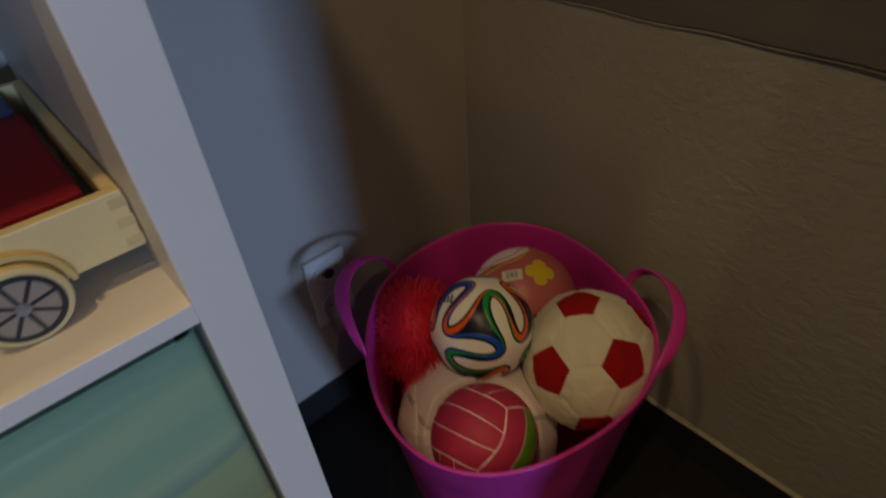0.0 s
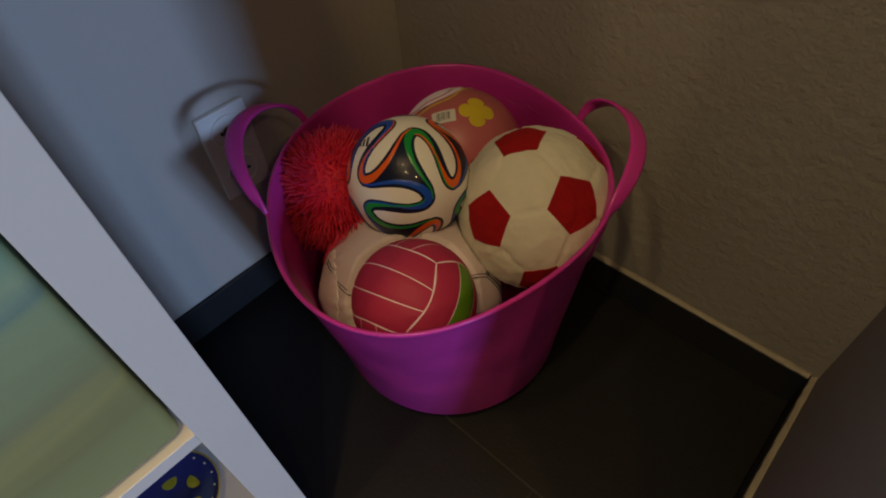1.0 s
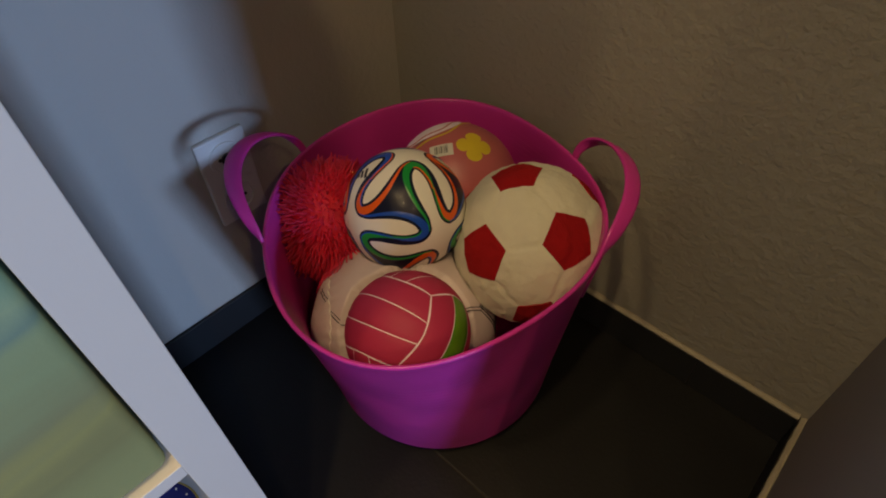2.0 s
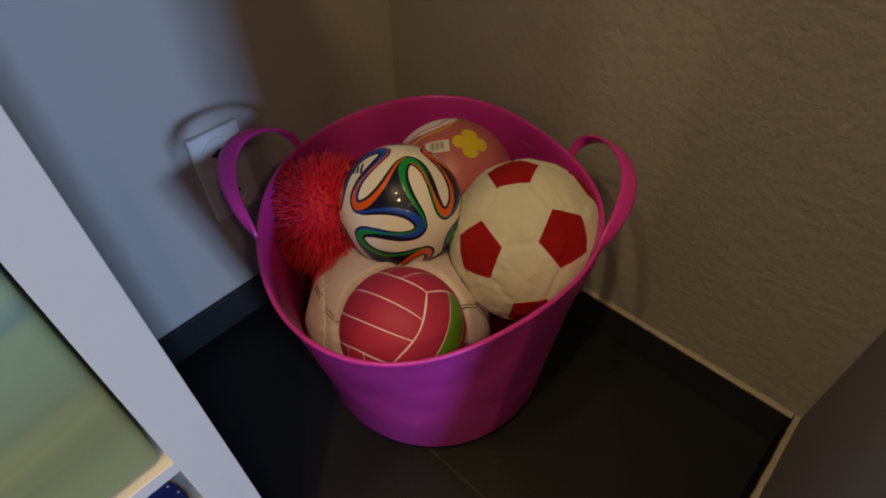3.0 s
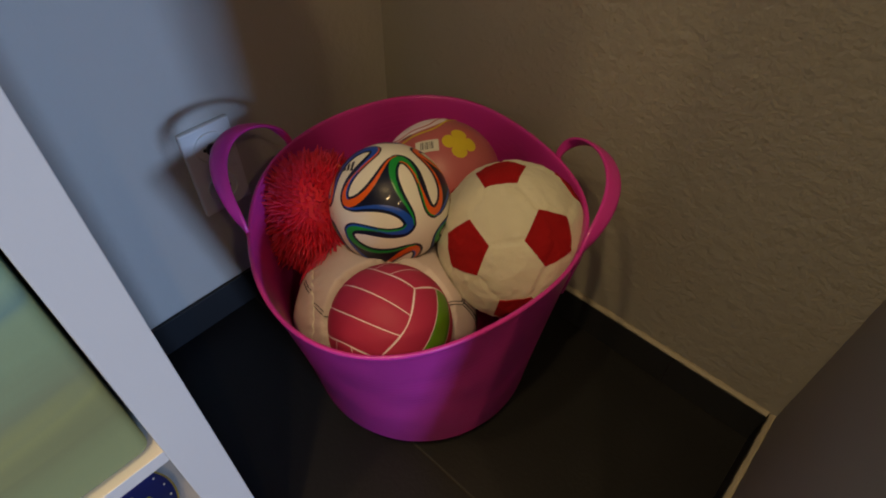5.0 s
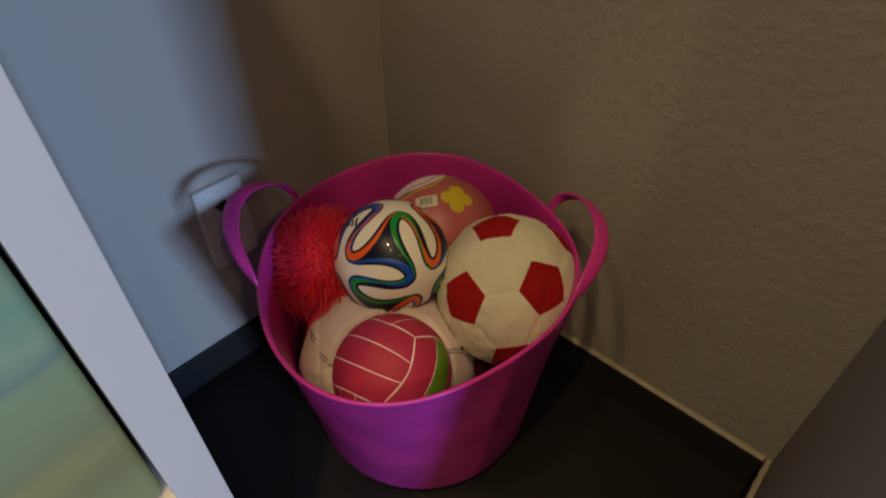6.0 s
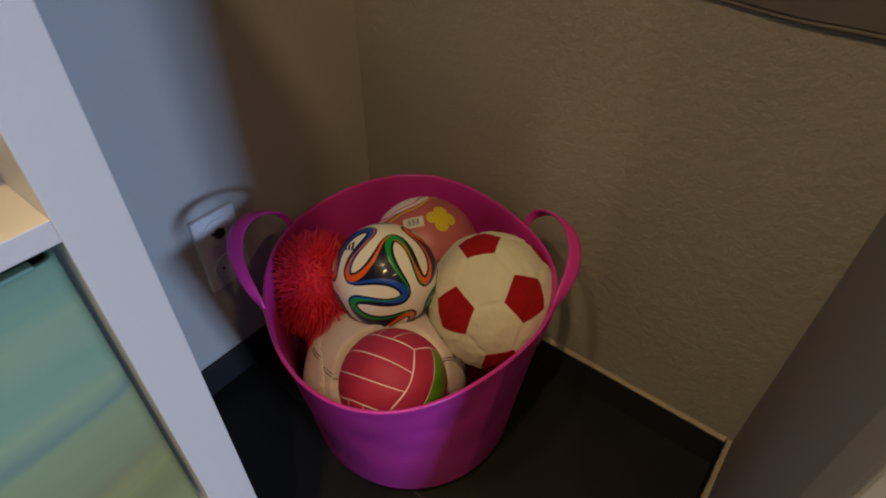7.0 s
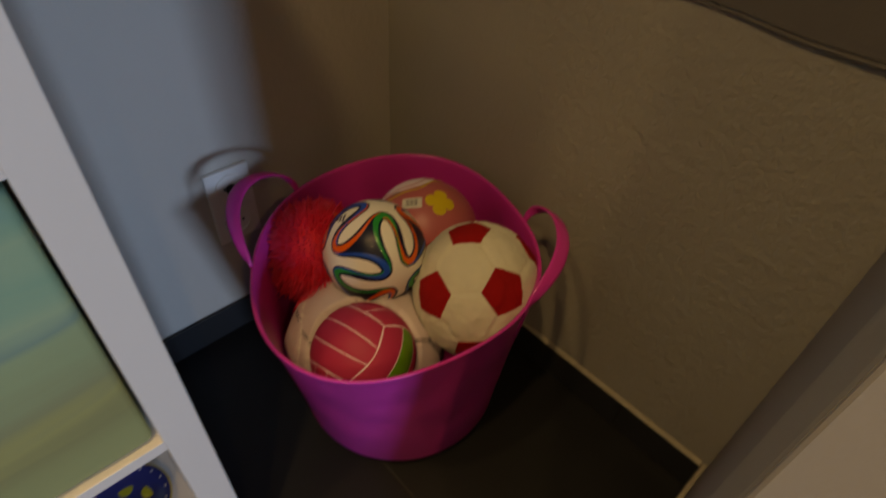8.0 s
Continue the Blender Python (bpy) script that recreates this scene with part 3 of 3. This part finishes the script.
C_SPIKY, R_SPIKY = Vector((0.2065, -0.3255, 0.3165)), 0.083
C_PNK, R_PNK = Vector((0.2834, -0.1556, 0.3116)), 0.089


def swirl_ball():
    """White ball with S-shaped ribbons along the edges of a cube and dark three-armed joints at its corners."""
    t = thing("swirl_football", C_SWIRL, "small glossy white football with navy, orange, green and blue swirls", "ball", "balls in the tub")
    part("ball_skin", sphere(R_SWIRL, 6), BALL_WHITE, t, smooth=True)
    v0, v1 = Vector((0.412, -0.477, 0.7765)).normalized(), Vector((0.623, 0.619, 0.479))
    chord = Matrix.Rotation(radians(120), 3, v0) @ (v1 - v0 * v1.dot(v0)).normalized()
    a = math.acos(1 / 3)
    spokes = [Matrix.Rotation(2 * math.pi * i / 3, 3, v0) @ chord for i in range(3)]
    near = [v0 * math.cos(a) + s * math.sin(a) for s in spokes]
    corners = [v0] + near + [-v0] + [-c for c in near]
    tones = [ORANGE, BLUE, GREEN]
    edges = []
    for i in range(8):
        for j in range(i + 1, 8):
            if abs(corners[i].dot(corners[j]) - 1 / 3) < 0.01:
                edges.append((i, j))
    # half of a ribbon, in degrees along the edge from its corner and to the left of it
    bend = [(19.0, -37.0), (19.3, -27.0), (14.8, -13.0), (12.2, -0.5), (12.6, 11.5), (16.4, 21.5), (24.0, 27.5), (31.6, 23.5), (34.8, 12.5), (35.26, 0.0)]
    bend = bend + [(70.52 - x, -y) for x, y in reversed(bend[:-1])]
    wide = (0.4, 0.8, 1.3, 1.9, 2.5, 3.2, 3.6, 2.9, 1.9, 1.1)
    navy = (1.4, 2.6, 3.9, 4.8, 5.2, 5.6, 6.1, 5.5, 4.9, 4.7)
    for e, (i, j) in enumerate(edges):
        p, q = corners[i], corners[j]
        axis = p.cross(q).normalized()
        mid_d = (p + q).normalized()
        along = axis.cross(mid_d)
        dirs, span, halves, per = [], [], [], 8
        for k in range(len(bend) - 1):
            c = [Vector(bend[max(0, min(len(bend) - 1, k + o))]) for o in (-1, 0, 1, 2)]
            w0, w1 = (wide[min(o, 18 - o)] for o in (k, k + 1))
            n0, n1 = (navy[min(o, 18 - o)] for o in (k, k + 1))
            for r in range(per + (k == len(bend) - 2)):
                s = r / per
                x = 0.5 * (2 * c[1] + (c[2] - c[0]) * s + (2 * c[0] - 5 * c[1] + 4 * c[2] - c[3]) * s * s + (3 * c[1] - c[0] - 3 * c[2] + c[3]) * s ** 3)
                u, v = radians(x[0] - 35.26), radians(x[1])
                base = mid_d * math.cos(u) + along * math.sin(u)
                dirs.append((base * math.cos(v) + axis * math.sin(v)).normalized())
                span.append(w0 + (w1 - w0) * s)
                halves.append(n0 + (n1 - n0) * s)
        m = len(dirs) - 1
        part("navy_ribbon", ribbon(dirs, halves, R_SWIRL + 0.0002 + 0.00001 * e), NAVY, t, smooth=True)
        first_tone = {1: 0, 2: 1, 3: 2}[j] if i == 0 else (i + 2 * j) % 3
        # each colour runs on past the middle as a thin line beside the other
        for turn in (1, -1):
            sub, w = [], []
            for k in range(2, m // 2 + 26):
                kk = k if turn == 1 else m - k
                d = dirs[kk]
                t_dir = (dirs[min(kk + 1, m)] - dirs[max(kk - 1, 0)]).normalized() * turn
                past = min(1.0, max(0.0, (k - 52) / 18))
                slide = -(1.9 * past + 2.0 * max(0.0, (k - m / 2) / 26))
                sub.append((d + d.cross(t_dir) * math.tan(radians(slide * turn))).normalized())
                w.append(span[k] if k < 52 else max(0.35, span[52] + (1.3 - span[52]) * past - 0.9 * max(0.0, (k - m / 2) / 26)))
            tone = first_tone if turn == 1 else (first_tone + 1) % 3
            part("colour_stripe", ribbon(sub, w, R_SWIRL + 0.0006), tones[tone], t, smooth=True)
    for i, c in enumerate(corners):
        nb = next(corners[j] for j in range(8) if abs(corners[j].dot(c) - 1 / 3) < 0.01)
        lobe = [13.0 + 18.5 * (0.5 + 0.5 * math.cos(3 * (2 * math.pi * k / 90 - radians(56)))) ** 2.2 for k in range(90)]
        part("navy_joint", patch(c, lobe, R_SWIRL + 0.0001, 6, nb), NAVY, t, smooth=True)
    mark = Vector((-0.400, -0.440, 0.803)).normalized()
    rise = (Vector((-0.3, 0.45, 0.3)) - mark * mark.dot(Vector((-0.3, 0.45, 0.3)))).normalized()
    side = rise.cross(mark)
    for k, tall in enumerate((3.4, 5.2, 7.0)):
        foot = [(mark + side * (0.085 * (k - 1)) + rise * (math.tan(radians(tall)) * h - 0.03) - side * 0.03 * h).normalized() for h in (-0.5, 0.0, 0.5, 1.0)]
        part("logo_mark", ribbon(foot, [1.5] * 4, R_SWIRL + 0.0005), BLACK, t, "small dark printed bar", smooth=True)


swirl_ball()


def ico():
    g = (1 + 5 ** 0.5) / 2
    out = []
    for a in (-1, 1):
        for b in (-g, g):
            out += [Vector((0, a, b)), Vector((a, b, 0)), Vector((b, 0, a))]
    return [v.normalized() for v in out]


def aligned(vectors, a0, b0, a1, b1):
    """Turns the vectors so that a0 goes to a1, and b0 as near to b1 as it can."""
    def basis(a, b):
        a = a.normalized()
        c = a.cross(b).normalized()
        return Matrix((a, c, a.cross(c))).transposed()
    m = basis(Vector(a1), Vector(b1)) @ basis(a0, b0).transposed()
    return [m @ v for v in vectors]


def plush_ball():
    t = thing("plush_football", C_SOC, "stuffed cream cloth football with dark red pentagons", "ball", "balls in the tub")
    pent = ico()
    a0 = pent[0]
    b0 = min((v for v in pent if v is not a0), key=lambda v: (v - a0).length)
    pent = aligned(pent, a0, b0, (0.687, -0.226, 0.691), (-0.007, -0.868, 0.497))
    press = [(C_SWIRL - C_SOC, R_SWIRL + 0.001)]

    def shape(co):
        d = co.normalized()
        near = sorted(pent, key=lambda v: -v.dot(d))[:3]
        # the seams between hexagons run along the arcs from pentagon to pentagon
        ang = [math.acos(max(-1, min(1, d.dot(v)))) for v in near]
        seam = abs(d.dot(near[0].cross(near[1]).normalized()))
        sink = 0.0023 * math.exp(-(seam / 0.022) ** 2) if ang[0] > 0.36 else 0.0
        lump = 0.0018 * noise.noise(d * 4.0) + 0.0012 * noise.noise(d * 11.0) + 0.00025 * noise.noise(d * 40.0)
        pucker = 0.0024 * math.sin(ang[0] * 60) * math.exp(-((ang[0] - 0.4) / 0.06) ** 2) * noise.noise(d * 22)
        r = R_SOC - sink + lump + pucker
        p = d * r
        p = p * 0.985 + UP * (p.dot(UP) * 0.055)
        return within_tub(dent(p, press), C_SOC)

    part("ball_skin", sphere(R_SOC, 6, shape), PLUSH, t, smooth=True)
    for c in pent:
        ring = sorted((v for v in pent if 0.1 < (v - c).length < 1.1), key=lambda v: math.atan2(v.dot(c.orthogonal().cross(c)), v.dot(c.orthogonal())))
        corner = [c.slerp(v, 19.6 / 63.43) for v in ring]
        rows = []
        per = 7
        for r in range(7):
            f = max(0.03, min(1, r / 5))
            row = []
            for i in range(5):
                for k in range(per):
                    e = corner[i].lerp(corner[(i + 1) % 5], k / per)
                    d = c.lerp(e, f).normalized()
                    lift = (0.0012, -0.0015)[r == 6]
                    row.append(shape(d) + d * lift)
            rows.append(row)
        bm = grid_mesh(rows, closed=True)
        cap(bm, range(5 * per))
        part("felt_pentagon", bm, FELT, t, smooth=False)


plush_ball()


def volleyball():
    t = thing("toy_volleyball", C_VOL, "small pink vinyl volleyball with white lines and a green panel", "ball", "balls in the tub")
    part("ball_core", sphere(R_VOL - 0.0006, 5), VINYL_WHITE, t, "white lines between the panels", smooth=True)
    c1, c2 = Vector((0.289, 0.292, 0.911)), Vector((0.549, -0.722, 0.422))
    k1 = (c1 - c2).normalized()
    mm = (c1 + c2).normalized()
    mm = (mm - k1 * mm.dot(k1)).normalized()
    w = k1.cross(mm)
    if w.dot(Vector((-0.631, -0.604, 0.487))) < 0:
        w = -w
    k2, k3 = (mm + w).normalized(), (mm - w).normalized()
    gap = 0.027
    for n, d in ((k2, k1), (k3, k2), (k1, k3)):
        o = n.cross(d)
        for sign in (1, -1):
            for strip in (-1, 0, 1):
                rows = []
                for i in range(8):
                    a = (strip * 2 / 3) + (1 / 3 - gap / 2) * (2 * i / 7 - 1)
                    row = []
                    for j in range(21):
                        b = (1 - gap / 2) * (2 * j / 20 - 1)
                        edge = i in (0, 7) or j in (0, 20)
                        aa = a * (1 - 0.17 * math.cos(b * math.pi / 2))
                        bb = b * (1 + 0.17 * math.cos(a * math.pi / 2))
                        q = (n * sign + d * math.tan(aa * math.pi / 4) + o * math.tan(bb * math.pi / 4)).normalized()
                        row.append(q * (R_VOL - (0.0005 if edge else 0.0)))
                    rows.append(row)
                green = n is k3 and sign == 1 and strip == 0
                part("panel", grid_mesh(rows), VINYL_GREEN if green else VINYL, t, "green printed panel" if green else "", smooth=True)


volleyball()


def cream_ball():
    t = thing("leather_football", C_CRM, "slack cream leatherette football with puckered seams and dark lines", "ball", "balls in the tub")
    press = [(c - C_CRM, r + 0.0015) for c, r in ((C_SWIRL, R_SWIRL), (C_SOC, R_SOC * 0.99), (C_VOL, R_VOL), (C_SPIKY, 0.045))]
    pole = Vector((-0.617, -0.771, 0.154)).normalized()
    lean = pole.orthogonal().normalized()
    turn = pole.cross(lean)

    def shape(co):
        d = co.normalized()
        off = d.dot(pole) - 0.802
        pucker = math.sin(34 * math.atan2(d.dot(lean), d.dot(turn))) * (0.6 + 0.6 * noise.noise(d * 9))
        groove = 0.0016 * math.exp(-(off / 0.012) ** 2) + 0.0022 * math.exp(-(off / 0.07) ** 2) * pucker
        p = dent(d * (R_CRM - groove + 0.002 * noise.noise(d * 3)), press)
        return within_tub(p, C_CRM)

    part("ball_skin", sphere(R_CRM, 6, shape), CREAM, t, smooth=True)

    rows = []
    for k in range(181):
        d = around(pole, 2 * math.pi * k / 180, math.degrees(math.acos(0.802)), lean)
        out = (pole - d * pole.dot(d)).normalized()
        rows.append([shape(d + out * e * 0.007) + d * (0.0013 if abs(e) < 1 else -0.0006) for e in (-1, -0.4, 0.4, 1)])
    part("seam_thread", grid_mesh(rows), PAPER, t, "pale stitched thread along the seam", smooth=True)

    def line(a, b, name):
        dirs = arc(a, b, 14)
        for s in (-1, 1):
            rows = []
            for i, d in enumerate(dirs):
                along = (dirs[min(i + 1, 14)] - dirs[max(i - 1, 0)]).normalized()
                across = d.cross(along).normalized()
                c = (d + across * s * 0.016).normalized()
                rows.append([shape((c + across * e * 0.006).normalized()) + c * (0.0009 if abs(e) < 1 else -0.0006) for e in (-1, -0.4, 0.4, 1)])
            part(name, grid_mesh(rows), STITCH, t, "dark printed seam line", smooth=True)

    line((-0.255, -0.683, 0.686), (0.20, -0.70, 0.72), "seam_line")
    line((-0.62, -0.52, 0.59), (-0.40, -0.61, 0.686), "seam_line")
    centre = Vector((0.49, 0.79, 0.315)).normalized()
    first = Vector((0.724, 0.421, 0.546)).normalized()
    corner = [Matrix.Rotation(2 * math.pi * k / 5, 3, centre) @ first for k in range(5)]
    rows = [[shape(centre.lerp(corner[i].lerp(corner[(i + 1) % 5], k / 6), f).normalized()) + centre.lerp(corner[i], f).normalized() * e
             for i in range(5) for k in range(6)] for f, e in ((0.05, 0.0006), (0.35, 0.0006), (0.65, 0.0006), (0.95, 0.0006), (0.97, -0.0006))]
    bm = grid_mesh(rows, closed=True)
    cap(bm, range(30))
    part("black_pentagon", bm, STITCH, t, "black printed pentagon", smooth=True)
    line((0.60, 0.08, 0.72), (0.724, 0.421, 0.546), "seam_line")
    line((0.724, 0.421, 0.546), (0.827, 0.561, -0.023), "seam_line")
    line((0.724, 0.421, 0.546), (0.45, 0.70, 0.45), "seam_line")


cream_ball()


def spiky_ball():
    t = thing("spiky_ball", C_SPIKY, "soft red rubber ball covered in long thin spikes", "ball", "balls in the tub")
    part("core", sphere(0.070, 4, lambda co: within_tub(co, C_SPIKY, 0.010)), RUBBER, t, smooth=True)
    tag = sphere(0.006, 2, lambda co: Vector((co.x * 1.1, co.y * 0.6, co.z * 1.5)))
    bmesh.ops.translate(tag, verts=tag.verts, vec=Vector((0.2205, -0.287, 0.374)) - C_SPIKY)
    part("tag", tag, ORANGE, t, "small orange rubber tag", smooth=True)
    rng = random.Random(7)
    verts, faces = [], []
    n = 2600
    to_cream = C_CRM - C_SPIKY
    for i in range(n):
        z = 1 - 2 * (i + 0.5) / n
        a = i * 2.399963
        d = Vector((math.sqrt(1 - z * z) * math.cos(a), math.sqrt(1 - z * z) * math.sin(a), z))
        d = (d + Vector([rng.gauss(0, 0.022) for _ in range(3)])).normalized()
        side = d.orthogonal().normalized()
        up = d.cross(side)
        length = R_SPIKY + rng.uniform(-0.004, 0.006)
        droop = Vector((rng.gauss(0, 0.002), rng.gauss(0, 0.002), -0.003 + rng.gauss(0, 0.0015)))
        base = len(verts)
        if (d * length - to_cream).length < R_CRM + 0.004:
            length += 0.020
        for r, w, k in ((0.062, 0.0024, 0.0), (0.074, 0.0015, 0.3), (length, 0.0007, 1.0)):
            c = d * r + droop * k
            for j in range(4):
                b = math.pi * j / 2
                p = c - to_cream
                if p.length < R_CRM + 0.003:
                    p *= (R_CRM + 0.003) / p.length
                verts.append(within_tub(p + to_cream + side * w * math.cos(b) + up * w * math.sin(b), C_SPIKY, 0.0008))
        for lev in range(2):
            for j in range(4):
                p, q = base + lev * 4 + j, base + lev * 4 + (j + 1) % 4
                faces.append((p, q, q + 4, p + 4))
        faces.append((base + 8, base + 9, base + 10, base + 11))
    me = bpy.data.meshes.new("rubber_fringe")
    me.from_pydata(verts, [], faces)
    me.materials.append(RUBBER)
    me.shade_smooth()
    ob = new("rubber_fringe", me)
    ob.parent = t
    tagged(ob, kind="stuff")


spiky_ball()


def flower_ball():
    t = thing("flower_ball", C_PNK, "salmon pink vinyl ball with a white cap and a yellow flower", "ball", "balls in the tub")
    press = [(C_SWIRL - C_PNK, R_SWIRL + 0.001), (C_SOC - C_PNK, R_SOC)]

    def shape(co):
        return within_tub(dent(co, press), C_PNK)

    part("ball_skin", sphere(R_PNK, 5, shape), SALMON, t, smooth=True)
    capdir = Vector((-0.72, 0.10, 0.69))
    part("white_cap", patch(capdir, [35 + 2 * math.sin(3 * 2 * math.pi * k / 48) for k in range(48)], R_PNK + 0.0004, 8), VINYL_WHITE, t, "white printed cap", smooth=True)
    for tilt, mat, name in ((39.5, YELLOW, "yellow_line"), (30, SALMON, "pink_line")):
        dirs = [around(capdir, 2 * math.pi * k / 60, tilt + 1.5 * math.sin(6 * math.pi * k / 30)) for k in range(61)]
        part(name, ribbon(dirs, [1.0] * 61, R_PNK + 0.0008), mat, t, smooth=True)
    part("flower", patch(Vector((0.355, 0.02, 0.935)), [8.5 + 7.0 * abs(math.cos(2 * math.pi * k / 36)) ** 0.55 for k in range(72)], R_PNK + 0.0006, 5, Vector((0.223, -0.121, 0.967))), YELLOW, t, "yellow printed flower", smooth=True)
    part("pen_line", ribbon(arc((-0.44, -0.42, 0.80), (-0.33, -0.30, 0.90), 6), [0.5, 0.8, 0.9, 0.7, 0.9, 0.6, 0.4], R_PNK + 0.0009), STITCH, t, "thin dark printed line", smooth=True)
    n = Vector((0.062, -0.38, 0.92)).normalized()
    ax = Vector((0.62, 0.62, 0.1))
    ax = (ax - n * ax.dot(n)).normalized()
    ay = n.cross(ax)

    def label(lo_x, hi_x, lo_y, hi_y, lift):
        rows = []
        for i in range(7):
            rows.append([(n + ax * (lo_x + (hi_x - lo_x) * i / 6) + ay * (lo_y + (hi_y - lo_y) * j / 4)).normalized() * (R_PNK + lift) for j in range(5)])
        return grid_mesh(rows)

    st = part("sticker", label(-0.18, 0.18, -0.105, 0.105, 0.0010), PAPER, t, "white sticker with dark bars", smooth=True)
    for k in range(9):
        x = -0.10 + 0.024 * k
        part("bar", label(x, x + (0.009, 0.014, 0.006)[k % 3], -0.06, 0.07, 0.0014), STITCH, st)


flower_ball()


def plain_ball(name, c, r, mat, label, press=()):
    t = thing(name, c, label, "ball", "balls in the tub")
    part("ball_skin", sphere(r, 4, lambda co: within_tub(dent(co, press), c)), mat, t, smooth=True)


plain_ball("rubber_ball", Vector((0.330, -0.330, 0.066)), 0.062, SALMON, "plain pink rubber ball at the bottom of the tub")
plain_ball("rubber_ball", Vector((0.275, -0.185, 0.145)), 0.076, SALMON, "plain pink rubber ball under the others")

plain_ball("rubber_ball", Vector((0.166, -0.299, 0.250)), 0.0675, PEACH, "peach rubber ball squeezed under the spiky ball",
           [(C_SPIKY - Vector((0.166, -0.299, 0.250)), 0.070), (C_CRM - Vector((0.166, -0.299, 0.250)), R_CRM)])


# ---- skirting ----
SKH, SKT = 0.072, 0.009


def skirting(name, axis, at, lo, hi, length, sign, label, joint=0.0, filled=True):
    """Dark skirting tiles along a wall, each a piece, with a pale bead of filler on top."""
    def span(a, b, t0, t1, z0, z1, bevel):
        if axis == "x":
            return box((a, min(at + sign * t0, at + sign * t1), z0), (b, max(at + sign * t0, at + sign * t1), z1), bevel)
        return box((min(at + sign * t0, at + sign * t1), a, z0), (max(at + sign * t0, at + sign * t1), b, z1), bevel)

    base = structure(name, span(lo, hi, 0.0005, 0.004, 0.0, SKH - 0.003, 0), GROUT, label)
    bead = []
    n = max(8, int((hi - lo) / 0.012))
    rng = random.Random(len(name))
    for i in range(n + 1):
        u = lo + (hi - lo) * i / n
        j = rng.gauss(0, 0.0006)
        prof = ((0.0, SKH - 0.001), (SKT - 0.001, SKH - 0.001), (SKT - 0.002 + j, SKH + 0.0008), (0.0035 + j, SKH + 0.0026), (0.0, SKH + 0.0048 + j))
        bead.append([(u, at + sign * a, z) if axis == "x" else (at + sign * a, u, z) for a, z in prof])
    if filled:
        part("filler_bead", grid_mesh(bead, closed=True), CAULK, base, "cream filler bead along the top", smooth=True)
    u = lo - joint
    while u < hi:
        a, b = max(lo, u + 0.001), min(hi, u + length - 0.001)
        if b - a > 0.004:
            part("tile", span(a, b, 0.0042, SKT, 0.001, SKH - 0.0012, 0.0008), SKIRT, base)
        u += length


skirting("baseboard_north", "x", 0.0, SKT + 0.001, PX - SKT - 0.001, 0.60, -1, "dark tiled skirting with a cream filler bead", 0.55)
skirting("baseboard_west", "y", 0.0, SYL, -0.0002, 0.60, 1, "dark tiled skirting along the west wall", 0.2, False)
skirting("baseboard_partition", "y", PX - 0.0005, PY + 0.002, -0.0002, 0.60, -1, "dark tiled skirting with a cream filler bead", 0.2)

# ---- floor ----
floor = structure("floor", box((-T, ROOM_Y - T, -0.06), (ROOM_X + T, T, -0.0018)), GROUT, "dark charcoal square floor tiles with thin joints")
SIZE, JOINT = 0.60, 0.003
tile_bm = box((JOINT / 2, JOINT / 2, -0.008), (SIZE - JOINT / 2, SIZE - JOINT / 2, 0.0), 0.0012)
tile_mesh = bpy.data.meshes.new("floor_tile")
tile_bm.to_mesh(tile_mesh)
tile_bm.free()
tile_mesh.materials.append(TILE)
for i in range(-1, 7):
    for j in range(-5, 1):
        tx, ty = 0.30 - 0.30 * (j % 2) + SIZE * i, -0.372 + SIZE * j
        if tx > ROOM_X or tx + SIZE < 0 or ty > 0 or ty + SIZE < ROOM_Y:
            continue
        ob = new("tile", tile_mesh)
        ob.parent = floor
        ob.location = (tx, ty, 0.0)
